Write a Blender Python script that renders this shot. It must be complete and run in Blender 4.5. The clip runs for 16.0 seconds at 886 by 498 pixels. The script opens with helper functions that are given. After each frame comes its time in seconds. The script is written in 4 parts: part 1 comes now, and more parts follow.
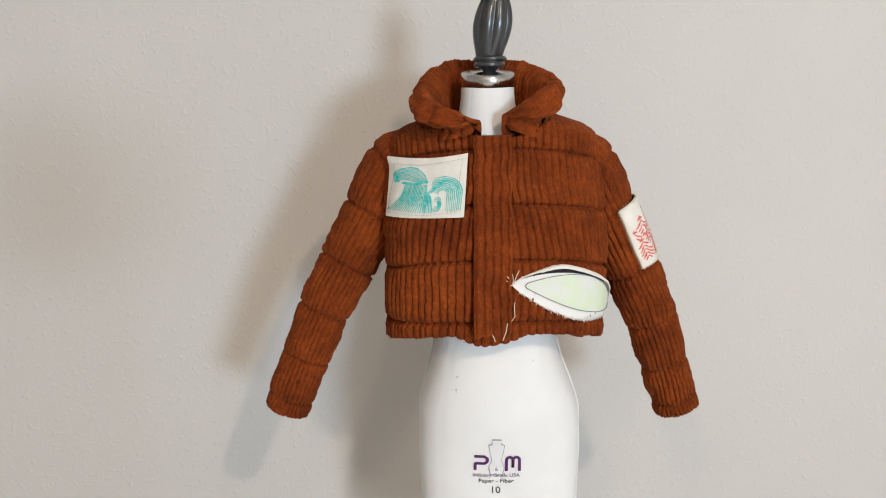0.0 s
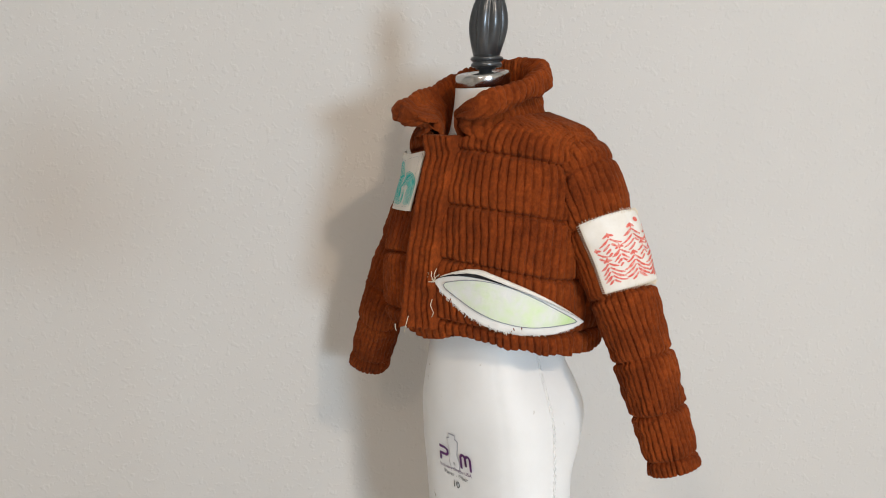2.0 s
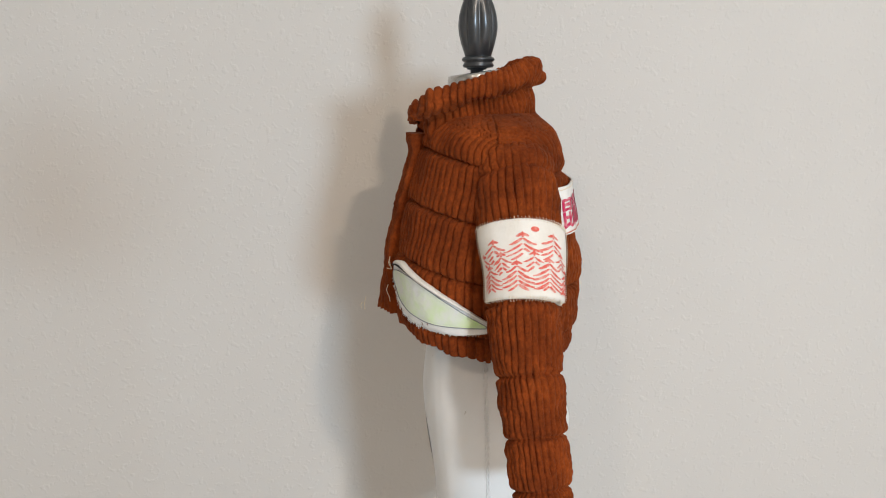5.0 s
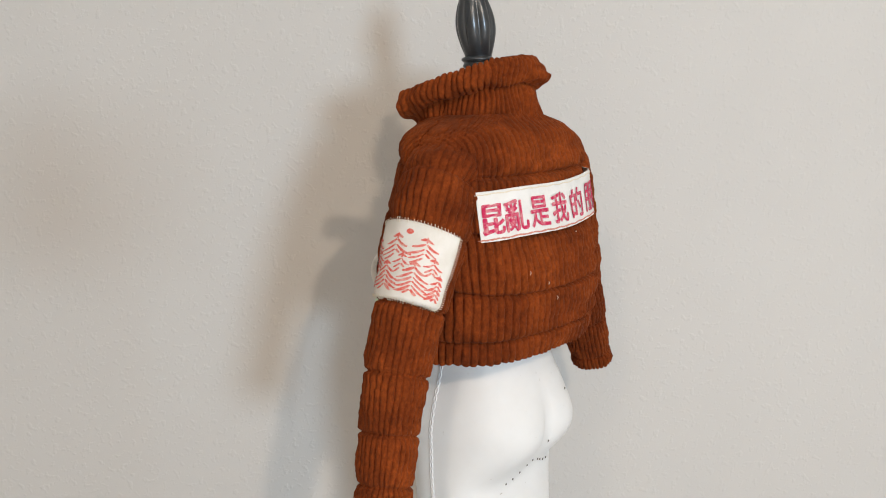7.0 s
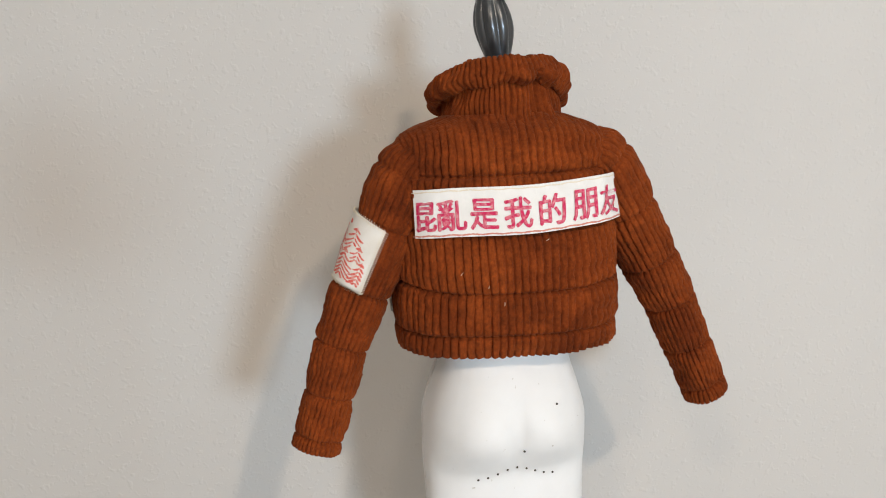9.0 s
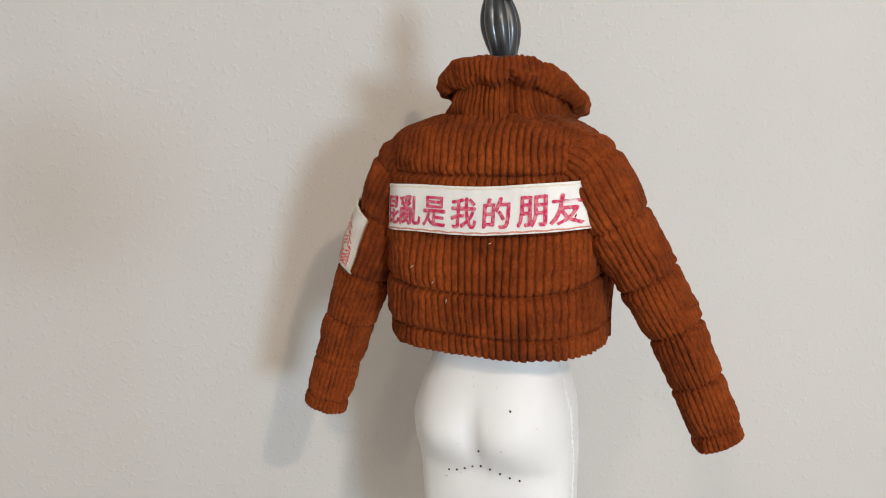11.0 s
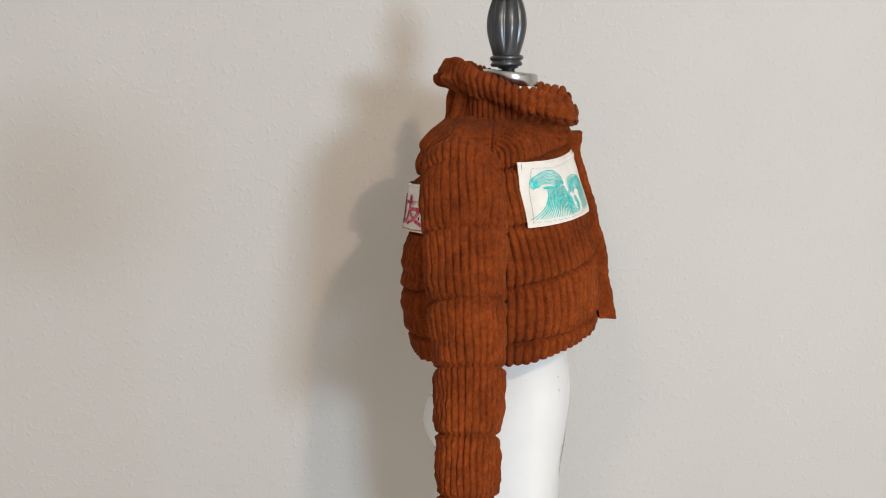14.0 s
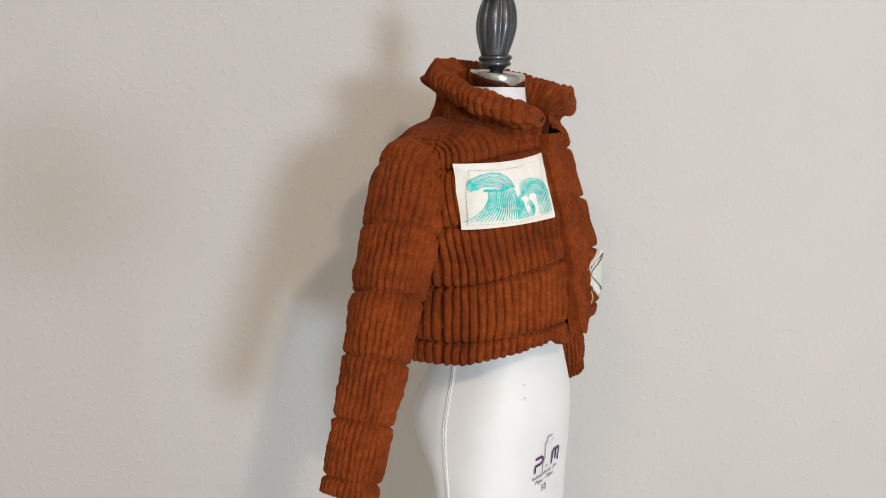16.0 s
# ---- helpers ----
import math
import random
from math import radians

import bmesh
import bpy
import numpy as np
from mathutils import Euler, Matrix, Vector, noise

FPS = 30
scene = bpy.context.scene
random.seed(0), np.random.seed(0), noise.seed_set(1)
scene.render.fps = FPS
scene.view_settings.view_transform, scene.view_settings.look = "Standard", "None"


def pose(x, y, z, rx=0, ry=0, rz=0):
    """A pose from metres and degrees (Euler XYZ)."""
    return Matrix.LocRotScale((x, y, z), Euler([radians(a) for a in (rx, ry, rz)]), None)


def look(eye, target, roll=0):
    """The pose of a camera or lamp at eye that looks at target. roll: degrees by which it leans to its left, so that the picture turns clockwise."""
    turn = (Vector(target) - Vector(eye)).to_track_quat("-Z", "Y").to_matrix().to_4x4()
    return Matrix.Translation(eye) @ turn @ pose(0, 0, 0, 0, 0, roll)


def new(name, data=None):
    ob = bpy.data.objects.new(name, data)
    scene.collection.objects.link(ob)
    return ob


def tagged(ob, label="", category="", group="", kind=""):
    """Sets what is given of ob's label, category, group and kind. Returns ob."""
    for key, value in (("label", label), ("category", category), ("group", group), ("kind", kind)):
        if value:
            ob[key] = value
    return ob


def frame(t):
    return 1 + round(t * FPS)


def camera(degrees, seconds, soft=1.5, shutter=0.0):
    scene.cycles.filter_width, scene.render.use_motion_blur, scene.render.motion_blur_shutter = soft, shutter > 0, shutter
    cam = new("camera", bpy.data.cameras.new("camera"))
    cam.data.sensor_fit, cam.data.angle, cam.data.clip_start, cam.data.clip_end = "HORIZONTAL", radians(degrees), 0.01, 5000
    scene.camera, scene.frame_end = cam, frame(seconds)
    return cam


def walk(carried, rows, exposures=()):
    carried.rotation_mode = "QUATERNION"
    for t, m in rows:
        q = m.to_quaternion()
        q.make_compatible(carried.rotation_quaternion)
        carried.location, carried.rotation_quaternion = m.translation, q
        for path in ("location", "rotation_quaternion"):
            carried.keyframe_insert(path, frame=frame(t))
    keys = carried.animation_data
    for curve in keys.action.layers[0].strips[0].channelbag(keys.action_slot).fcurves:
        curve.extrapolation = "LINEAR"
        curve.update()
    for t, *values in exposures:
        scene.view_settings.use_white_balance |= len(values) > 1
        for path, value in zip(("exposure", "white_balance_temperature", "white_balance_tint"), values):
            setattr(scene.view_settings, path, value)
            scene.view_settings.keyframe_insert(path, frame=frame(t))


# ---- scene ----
# ------------------------------------------------------------ camera
S = 0.9        # metres per plan unit (the lens stands one unit from the turning axis)
H = 1.05       # height of the lens over the floor
cam = camera(54.60, 16.0, soft=1.0)
EYE = pose(-0.06005 * S, -S, H, 90 - 10.399, 0, 0) @ pose(0, 0, 0, 0, 0, -0.603)
walk(cam, [(0, EYE), (16, EYE)])

# seconds, turn in degrees, drift of the stand's axis in plan units
TURN = [
    (0.0, 0.0, 0.0032, 0.0111), (0.5, 9.1, 0.0039, 0.0052), (1.0, 19.8, 0.0032, 0.0022), (1.5, 32.7, 0.0035, 0.0022),
    (2.0, 46.1, 0.0055, 0.0029), (2.5, 50.4, 0.0054, 0.0027), (3.0, 59.7, 0.0061, 0.0028), (3.5, 71.2, 0.0019, 0.0050),
    (3.7, 71.3, 0.0018, 0.0050), (5.8, 101.6, -0.0112, 0.0058),
    (6.0, 105.4, -0.0118, 0.0056), (6.5, 114.8, -0.0114, -0.0001), (7.0, 126.4, -0.0108, -0.0058), (7.5, 137.7, -0.0083, -0.0086),
    (8.0, 148.3, -0.0016, -0.0036), (8.5, 161.9, 0.0034, -0.0024),
    (8.7, 165.6, 0.0034, -0.0022), (10.8, 198.0, 0.0026, -0.0008), (11.0, 203.2, 0.0021, -0.0003), (11.5, 216.2, 0.0008, 0.0020),
    (12.0, 229.8, 0.0031, 0.0043), (12.5, 240.4, 0.0046, 0.0067), (13.0, 253.2, 0.0060, 0.0049), (13.5, 266.3, 0.0072, -0.0006),
    (14.0, 279.9, 0.0062, -0.0044), (14.5, 292.3, 0.0050, -0.0085), (15.0, 294.9, 0.0039, -0.0080), (15.5, 295.1, 0.0042, -0.0076),
    (16.0, 305.3, -0.0025, -0.0090),
]

# ------------------------------------------------------------ world, lamps, exposure
world = bpy.data.worlds.new("world")
scene.world = world
world.use_nodes = True
wn = world.node_tree.nodes
sky = wn.new("ShaderNodeTexSky")
sky.sky_type, sky.sun_disc = "NISHITA", False
sky.sun_elevation, sky.sun_rotation = radians(35), radians(150)
wn["Background"].inputs[1].default_value = 0.08
world.node_tree.links.new(sky.outputs[0], wn["Background"].inputs[0])

WALL_Y = 0.31          # face of the plastered wall behind the stand
ROOM = (-2.6, 2.4, -3.2, 2.45)   # x from, x to, y of the near wall, ceiling height


def area_lamp(name, place, aim, sx, sy, watts, colour):
    data = bpy.data.lights.new(name, "AREA")
    data.shape, data.size, data.size_y, data.energy, data.color = "RECTANGLE", sx, sy, watts, colour
    ob = new(name, data)
    ob.matrix_world = look(place, aim)
    return ob


# daylight in the window's opening, and two small ceiling spots behind the camera
area_lamp("window_daylight", (1.18, -3.17, 1.20), (-0.5, 0.3, 0.40), 0.42, 0.40, 58, (0.62, 0.81, 1.0))
area_lamp("ceiling_spot_light", (0.85, -2.45, 2.41), (1.0, -1.9, 0.0), 0.12, 0.12, 40, (1.0, 0.80, 0.62))
area_lamp("ceiling_spot_light", (-0.72, -2.45, 2.41), (-0.5, -1.9, 0.0), 0.12, 0.12, 13, (1.0, 0.82, 0.65))
scene.view_settings.exposure = -0.05


# ------------------------------------------------------------ materials
class Nodes:
    """A short way to write a node material."""

    def __init__(self, name):
        self.m = bpy.data.materials.new(name)
        self.m.use_nodes = True
        self.t = self.m.node_tree
        self.b = self.t.nodes["Principled BSDF"]
        self.co = self.t.nodes.new("ShaderNodeTexCoord").outputs["Object"]

    def link(self, a, b):
        self.t.links.new(a, b)

    def noise(self, scale, detail=3.0, rough=0.55, stretch=None):
        n = self.t.nodes.new("ShaderNodeTexNoise")
        n.inputs["Scale"].default_value, n.inputs["Detail"].default_value, n.inputs["Roughness"].default_value = scale, detail, rough
        if stretch:
            mp = self.t.nodes.new("ShaderNodeMapping")
            mp.inputs["Scale"].default_value = stretch
            self.link(self.co, mp.inputs["Vector"])
            self.link(mp.outputs[0], n.inputs["Vector"])
        else:
            self.link(self.co, n.inputs["Vector"])
        return n.outputs["Fac"]

    def ramp(self, fac, *stops):
        r = self.t.nodes.new("ShaderNodeValToRGB")
        e = r.color_ramp.elements
        while len(e) < len(stops):
            e.new(0.5)
        for el, (p, c) in zip(e, stops):
            el.position, el.color = p, (*c, 1)
        self.link(fac, r.inputs[0])
        return r.outputs[0]

    def mix(self, fac, a, b, mode="MIX"):
        n = self.t.nodes.new("ShaderNodeMix")
        n.data_type, n.blend_type = "RGBA", mode
        if isinstance(fac, float):
            n.inputs[0].default_value = fac
        else:
            self.link(fac, n.inputs[0])
        self.link(a, n.inputs[6])
        self.link(b, n.inputs[7])
        return n.outputs[2]

    def bump(self, height, strength, distance):
        n = self.t.nodes.new("ShaderNodeBump")
        n.inputs["Strength"].default_value, n.inputs["Distance"].default_value = strength, distance
        self.link(height, n.inputs["Height"])
        if self.b.inputs["Normal"].links:
            self.link(self.b.inputs["Normal"].links[0].from_socket, n.inputs["Normal"])
        self.link(n.outputs[0], self.b.inputs["Normal"])

    def base(self, colour):
        if isinstance(colour, tuple):
            self.b.inputs["Base Color"].default_value = (*colour, 1)
        else:
            self.link(colour, self.b.inputs["Base Color"])

    def set(self, **kw):
        for k, v in kw.items():
            self.b.inputs[k.replace("_", " ")].default_value = v
        return self


def corduroy(name, low, mid, high):
    n = Nodes(name)
    cloud = n.noise(16, 4, 0.6)
    nap = n.noise(380, 3, 0.7, (1, 1, 0.7))
    a = n.ramp(cloud, (0.30, low), (0.52, mid), (0.75, high))
    b = n.ramp(nap, (0.30, (0.50, 0.48, 0.46)), (0.70, (1.35, 1.32, 1.28)))
    c = n.ramp(n.noise(60, 4, 0.65, (1, 1, 1.5)), (0.35, (0.66, 0.64, 0.62)), (0.65, (1.22, 1.20, 1.18)))
    n.base(n.mix(0.55, n.mix(0.62, a, b, "MULTIPLY"), c, "MULTIPLY"))
    n.set(Roughness=0.95, Sheen_Weight=0.07, Sheen_Roughness=0.45, Specular_IOR_Level=0.12)
    n.b.inputs["Sheen Tint"].default_value = (1.0, 0.55, 0.30, 1)
    n.bump(n.noise(900, 2, 0.6), 0.5, 0.0008)
    n.bump(n.noise(150, 3, 0.65), 0.5, 0.003)
    return n.m


def canvas(name, colour, stain):
    n = Nodes(name)
    n.base(n.ramp(n.noise(38, 4), (0.3, stain), (0.6, colour)))
    n.set(Roughness=0.9, Specular_IOR_Level=0.2)
    n.bump(n.noise(1500, 2, 0.6, (1, 1, 0.6)), 0.35, 0.0005)
    n.bump(n.noise(60, 3), 0.35, 0.003)
    return n.m


def ink(name, colour, pale):
    n = Nodes(name)
    n.base(n.ramp(n.noise(260, 4, 0.7), (0.36, pale), (0.56, colour)))
    return n.set(Roughness=0.85, Specular_IOR_Level=0.2).m


def plain(name, colour, rough=0.6, vary=0.12, scale=40, **kw):
    n = Nodes(name)
    dark = tuple(c * (1 - vary) for c in colour)
    n.base(n.ramp(n.noise(scale, 4), (0.3, dark), (0.7, colour)))
    return n.set(Roughness=rough, **kw).m


CORD = corduroy("rust_corduroy", (0.122, 0.0222, 0.0040), (0.200, 0.0388, 0.0066), (0.272, 0.0560, 0.0096))
CANVAS = canvas("unbleached_canvas", (0.80, 0.76, 0.70), (0.70, 0.65, 0.57))
WHITE_CANVAS = canvas("white_canvas", (0.82, 0.80, 0.76), (0.74, 0.72, 0.68))
TEAL = ink("teal_ink", (0.02, 0.50, 0.47), (0.30, 0.68, 0.62))
CORAL = ink("coral_ink", (0.68, 0.12, 0.09), (0.74, 0.38, 0.32))
CRIMSON = ink("crimson_ink", (0.55, 0.02, 0.09), (0.68, 0.28, 0.30))
THREAD = plain("cream_thread", (0.78, 0.68, 0.52), 0.9)
RED_THREAD = plain("red_thread", (0.62, 0.25, 0.18), 0.9)
GREY_THREAD = plain("grey_thread", (0.26, 0.26, 0.29), 0.9)
PURPLE = plain("purple_print", (0.10, 0.015, 0.12), 0.5)
BLACK = plain("black_print", (0.02, 0.02, 0.02), 0.5)
STICKER = plain("white_sticker", (0.80, 0.80, 0.80), 0.4)
DOT = plain("brown_pin_holes", (0.05, 0.035, 0.025), 0.7)


def painted_green():
    n = Nodes("green_painted_canvas")
    a = n.ramp(n.noise(20, 4, 0.6), (0.40, (0.70, 0.71, 0.67)), (0.54, (0.64, 0.73, 0.50)), (0.70, (0.54, 0.76, 0.27)))
    n.base(a)
    n.set(Roughness=0.85, Specular_IOR_Level=0.2)
    n.bump(n.noise(1200, 2), 0.3, 0.0005)
    n.bump(n.noise(45, 3), 0.5, 0.004)
    return n.m


GREEN = painted_green()


def form_cover():
    n = Nodes("white_form_cover")
    a = n.ramp(n.noise(9, 5, 0.6), (0.3, (0.74, 0.73, 0.71)), (0.7, (0.81, 0.805, 0.79)))
    specks = n.ramp(n.noise(120, 2), (0.20, (0.55, 0.50, 0.42)), (0.27, (1, 1, 1)))
    n.base(n.mix(1.0, a, specks, "MULTIPLY"))
    n.set(Roughness=0.55, Specular_IOR_Level=0.35)
    n.bump(n.noise(700, 2), 0.12, 0.0006)
    return n.m


def metal(name, colour, rough, metallic=1.0, scale=60):
    n = Nodes(name)
    n.base(n.ramp(n.noise(scale, 4), (0.3, tuple(c * 0.75 for c in colour)), (0.7, colour)))
    n.set(Metallic=metallic, Roughness=rough)
    n.bump(n.noise(300, 2), 0.06, 0.0005)
    return n.m


FORM = form_cover()
CHROME = metal("brushed_chrome", (0.62, 0.60, 0.57), 0.22)
PEWTER = metal("dark_pewter", (0.105, 0.110, 0.115), 0.30, 0.75)


def wall_paint():
    n = Nodes("orange_peel_wall_paint")
    n.base(n.ramp(n.noise(2.2, 4), (0.3, (0.604, 0.579, 0.545)), (0.7, (0.630, 0.605, 0.570))))
    n.set(Roughness=0.62, Specular_IOR_Level=0.35)
    peel = n.ramp(n.noise(120, 2.5, 0.5), (0.55, (0, 0, 0)), (0.70, (1, 1, 1)))
    n.bump(peel, 0.24, 0.0015)
    n.bump(n.noise(700, 2), 0.15, 0.0006)
    return n.m


WALL = wall_paint()
CEILING = plain("ceiling_white", (0.66, 0.65, 0.62), 0.8, 0.05, 3)
FLOOR = plain("pale_carpet", (0.62, 0.59, 0.55), 0.95, 0.2, 60)
TRIM = plain("trim_white", (0.78, 0.77, 0.74), 0.45, 0.04, 6)


# ------------------------------------------------------------ mesh helpers
def place(p):
    """Plan units, heights from the lens, to metres over the floor."""
    return (p[0] * S, p[1] * S, H + p[2] * S)


def mesh_ob(name, verts, faces, material, parent=None, label="", smooth=True):
    me = bpy.data.meshes.new(name)
    me.from_pydata([tuple(v) for v in verts], [], [tuple(f) for f in faces])
    for m in (material if isinstance(material, (list, tuple)) else [material]):
        me.materials.append(m)
    if smooth:
        me.polygons.foreach_set("use_smooth", [True] * len(me.polygons))
    me.update()
    ob = new(name, me)
    ob.parent = parent
    if label:
        ob["label"] = label
    return ob


class Build:
    """Collects vertices in plan units and faces."""

    def __init__(self):
        self.v, self.f = [], []

    def grid(self, pts, close_u=False, flip=False):
        """pts[i][j]: rows of points."""
        n0, rows, cols = len(self.v), len(pts), len(pts[0])
        for r in pts:
            self.v.extend(place(p) for p in r)
        for i in range(rows - 1):
            for j in range(cols if close_u else cols - 1):
                k = (j + 1) % cols
                q = (n0 + i * cols + j, n0 + i * cols + k, n0 + (i + 1) * cols + k, n0 + (i + 1) * cols + j)
                self.f.append(q[::-1] if flip else q)
        return self

    def fan(self, ring, flip=False):
        n0 = len(self.v)
        c = np.mean(np.array(ring), 0)
        self.v.append(place(c))
        self.v.extend(place(p) for p in ring)
        for j in range(len(ring)):
            t = (n0, n0 + 1 + j, n0 + 1 + (j + 1) % len(ring))
            self.f.append(t[::-1] if flip else t)
        return self

    def tube(self, path, radius, sides=6, caps=True):
        path = [Vector(p) for p in path]
        rings = []
        for i, p in enumerate(path):
            d = (path[min(i + 1, len(path) - 1)] - path[max(i - 1, 0)]).normalized()
            a = d.orthogonal().normalized() if abs(d.z) < 0.9 else d.cross(Vector((1, 0, 0))).normalized()
            b = d.cross(a)
            r = radius(i / max(1, len(path) - 1)) if callable(radius) else radius
            rings.append([p + r * (math.cos(2 * math.pi * k / sides) * a + math.sin(2 * math.pi * k / sides) * b) for k in range(sides)])
        self.grid(rings, close_u=True)
        if caps:
            self.fan(rings[0], True).fan(rings[-1])
        return self

    def end(self, name, material, parent=None, label="", smooth=True):
        return mesh_ob(name, self.v, self.f, material, parent, label, smooth)


def lathe(profile, centre=(0, 0), lean=(0, 0), seg=40, lobes=0, depth=0.0):
    """Rings of radius and height round an upright axis that may lean; lobes flute it."""
    rings = []
    z0 = profile[0][1]
    for p in profile:
        r, z, fl = (*p, 0.0)[:3]
        cx, cy = centre[0] + lean[0] * (z - z0), centre[1] + lean[1] * (z - z0)
        ring = []
        for k in range(seg):
            a = 2 * math.pi * k / seg
            rr = r * (1 - depth * fl * (1 - abs(math.sin(lobes * a / 2)) ** 0.8)) if lobes else r
            ring.append((cx + rr * math.cos(a), cy + rr * math.sin(a), z))
        rings.append(ring)
    return rings


def spline(keys, x):
    """Smooth (monotone-ish) interpolation through (x, value) keys."""
    xs = [k[0] for k in keys]
    if x <= xs[0]:
        return keys[0][1]
    if x >= xs[-1]:
        return keys[-1][1]
    i = max(j for j in range(len(xs) - 1) if xs[j] <= x)
    x0, y0, x1, y1 = *keys[i][:2], *keys[i + 1][:2]
    m0 = (y1 - keys[i - 1][1]) / (x1 - xs[i - 1]) if i else (y1 - y0) / (x1 - x0)
    m1 = (keys[i + 2][1] - y0) / (xs[i + 2] - x0) if i + 2 < len(xs) else (y1 - y0) / (x1 - x0)
    h, t = x1 - x0, (x - x0) / (x1 - x0)
    return y0 * (2 * t**3 - 3 * t * t + 1) + m0 * h * (t**3 - 2 * t * t + t) + y1 * (3 * t * t - 2 * t**3) + m1 * h * (t**3 - t * t)


def box(b, x0, x1, y0, y1, z0, z1):
    """A box in metres, into a Build."""
    n = len(b.v)
    b.v += [(x, y, z) for z in (z0, z1) for y in (y0, y1) for x in (x0, x1)]
    b.f += [tuple(n + i for i in q) for q in ((0, 2, 3, 1), (4, 5, 7, 6), (0, 1, 5, 4), (2, 6, 7, 3), (0, 4, 6, 2), (1, 3, 7, 5))]
    return b


# ------------------------------------------------------------ the room
X0, X1, Y0, ZC = ROOM
tagged(box(Build(), X0 - 0.12, X1 + 0.12, WALL_Y, WALL_Y + 0.12, 0, ZC).end("wall_north", WALL, smooth=False),
       "greige painted wall with an orange-peel texture", "wall", kind="structure")
tagged(box(Build(), X1, X1 + 0.12, Y0, WALL_Y, 0, ZC).end("wall_east", WALL, smooth=False),
       "plain greige painted side wall", "wall", kind="structure")
tagged(box(Build(), X0 - 0.12, X0, Y0, WALL_Y, 0, ZC).end("wall_west", WALL, smooth=False),
       "plain greige painted side wall", "wall", kind="structure")
b = Build()
wx0, wx1, wz0, wz1 = 0.96, 1.40, 0.96, 1.44      # window opening in the near wall
box(b, X0 - 0.12, wx0, Y0 - 0.12, Y0, 0, ZC)
box(b, wx1, X1 + 0.12, Y0 - 0.12, Y0, 0, ZC)
box(b, wx0, wx1, Y0 - 0.12, Y0, 0, wz0)
box(b, wx0, wx1, Y0 - 0.12, Y0, wz1, ZC)
tagged(b.end("wall_south", WALL, smooth=False), "greige painted wall with a window opening", "wall", kind="structure")
tagged(box(Build(), X0 - 0.12, X1 + 0.12, Y0 - 0.12, WALL_Y + 0.12, -0.1, 0).end("floor", FLOOR, smooth=False),
       "plain pale carpet floor", "floor", kind="structure")
tagged(box(Build(), X0 - 0.12, X1 + 0.12, Y0 - 0.12, WALL_Y + 0.12, ZC, ZC + 0.1).end("ceiling", CEILING, smooth=False),
       "plain white ceiling", "ceiling", kind="structure")

# ------------------------------------------------------------ unseen phone and tripod, added to cast the soft shadow on the wall
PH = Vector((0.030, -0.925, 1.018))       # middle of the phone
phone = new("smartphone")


def phone_box(name, x0, x1, y0, y1, z0, z1, material, round_by, label=""):
    bm = bmesh.new()
    bmesh.ops.create_cube(bm, size=1.0)
    for v in bm.verts:
        v.co = ((x0, x1)[v.co.x > 0], (y0, y1)[v.co.y > 0], (z0, z1)[v.co.z > 0])
    bmesh.ops.bevel(bm, geom=list(bm.edges), offset=round_by, segments=3, affect="EDGES")
    me = bpy.data.meshes.new(name)
    bm.to_mesh(me)
    bm.free()
    me.materials.append(material)
    ob = new(name, me)
    if label:
        ob["label"] = label
    return ob


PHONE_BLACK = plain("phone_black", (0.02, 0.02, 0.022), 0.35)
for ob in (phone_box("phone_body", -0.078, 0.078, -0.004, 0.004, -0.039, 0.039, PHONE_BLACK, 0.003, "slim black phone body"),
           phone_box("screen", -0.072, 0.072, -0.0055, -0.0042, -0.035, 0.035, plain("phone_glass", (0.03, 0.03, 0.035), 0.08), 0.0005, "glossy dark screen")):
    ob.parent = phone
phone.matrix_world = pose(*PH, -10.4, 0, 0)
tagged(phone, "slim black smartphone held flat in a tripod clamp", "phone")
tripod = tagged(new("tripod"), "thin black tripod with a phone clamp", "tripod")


def plan(x, y, z):
    """Metres over the floor to plan units."""
    return (x / S, y / S, (z - H) / S)


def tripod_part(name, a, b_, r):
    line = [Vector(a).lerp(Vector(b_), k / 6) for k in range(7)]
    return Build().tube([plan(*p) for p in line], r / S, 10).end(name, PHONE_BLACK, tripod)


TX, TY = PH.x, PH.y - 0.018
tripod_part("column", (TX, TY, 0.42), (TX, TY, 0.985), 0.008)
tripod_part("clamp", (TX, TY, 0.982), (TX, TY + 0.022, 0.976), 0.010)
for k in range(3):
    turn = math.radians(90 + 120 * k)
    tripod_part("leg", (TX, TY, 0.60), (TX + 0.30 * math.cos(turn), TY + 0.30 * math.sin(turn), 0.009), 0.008)


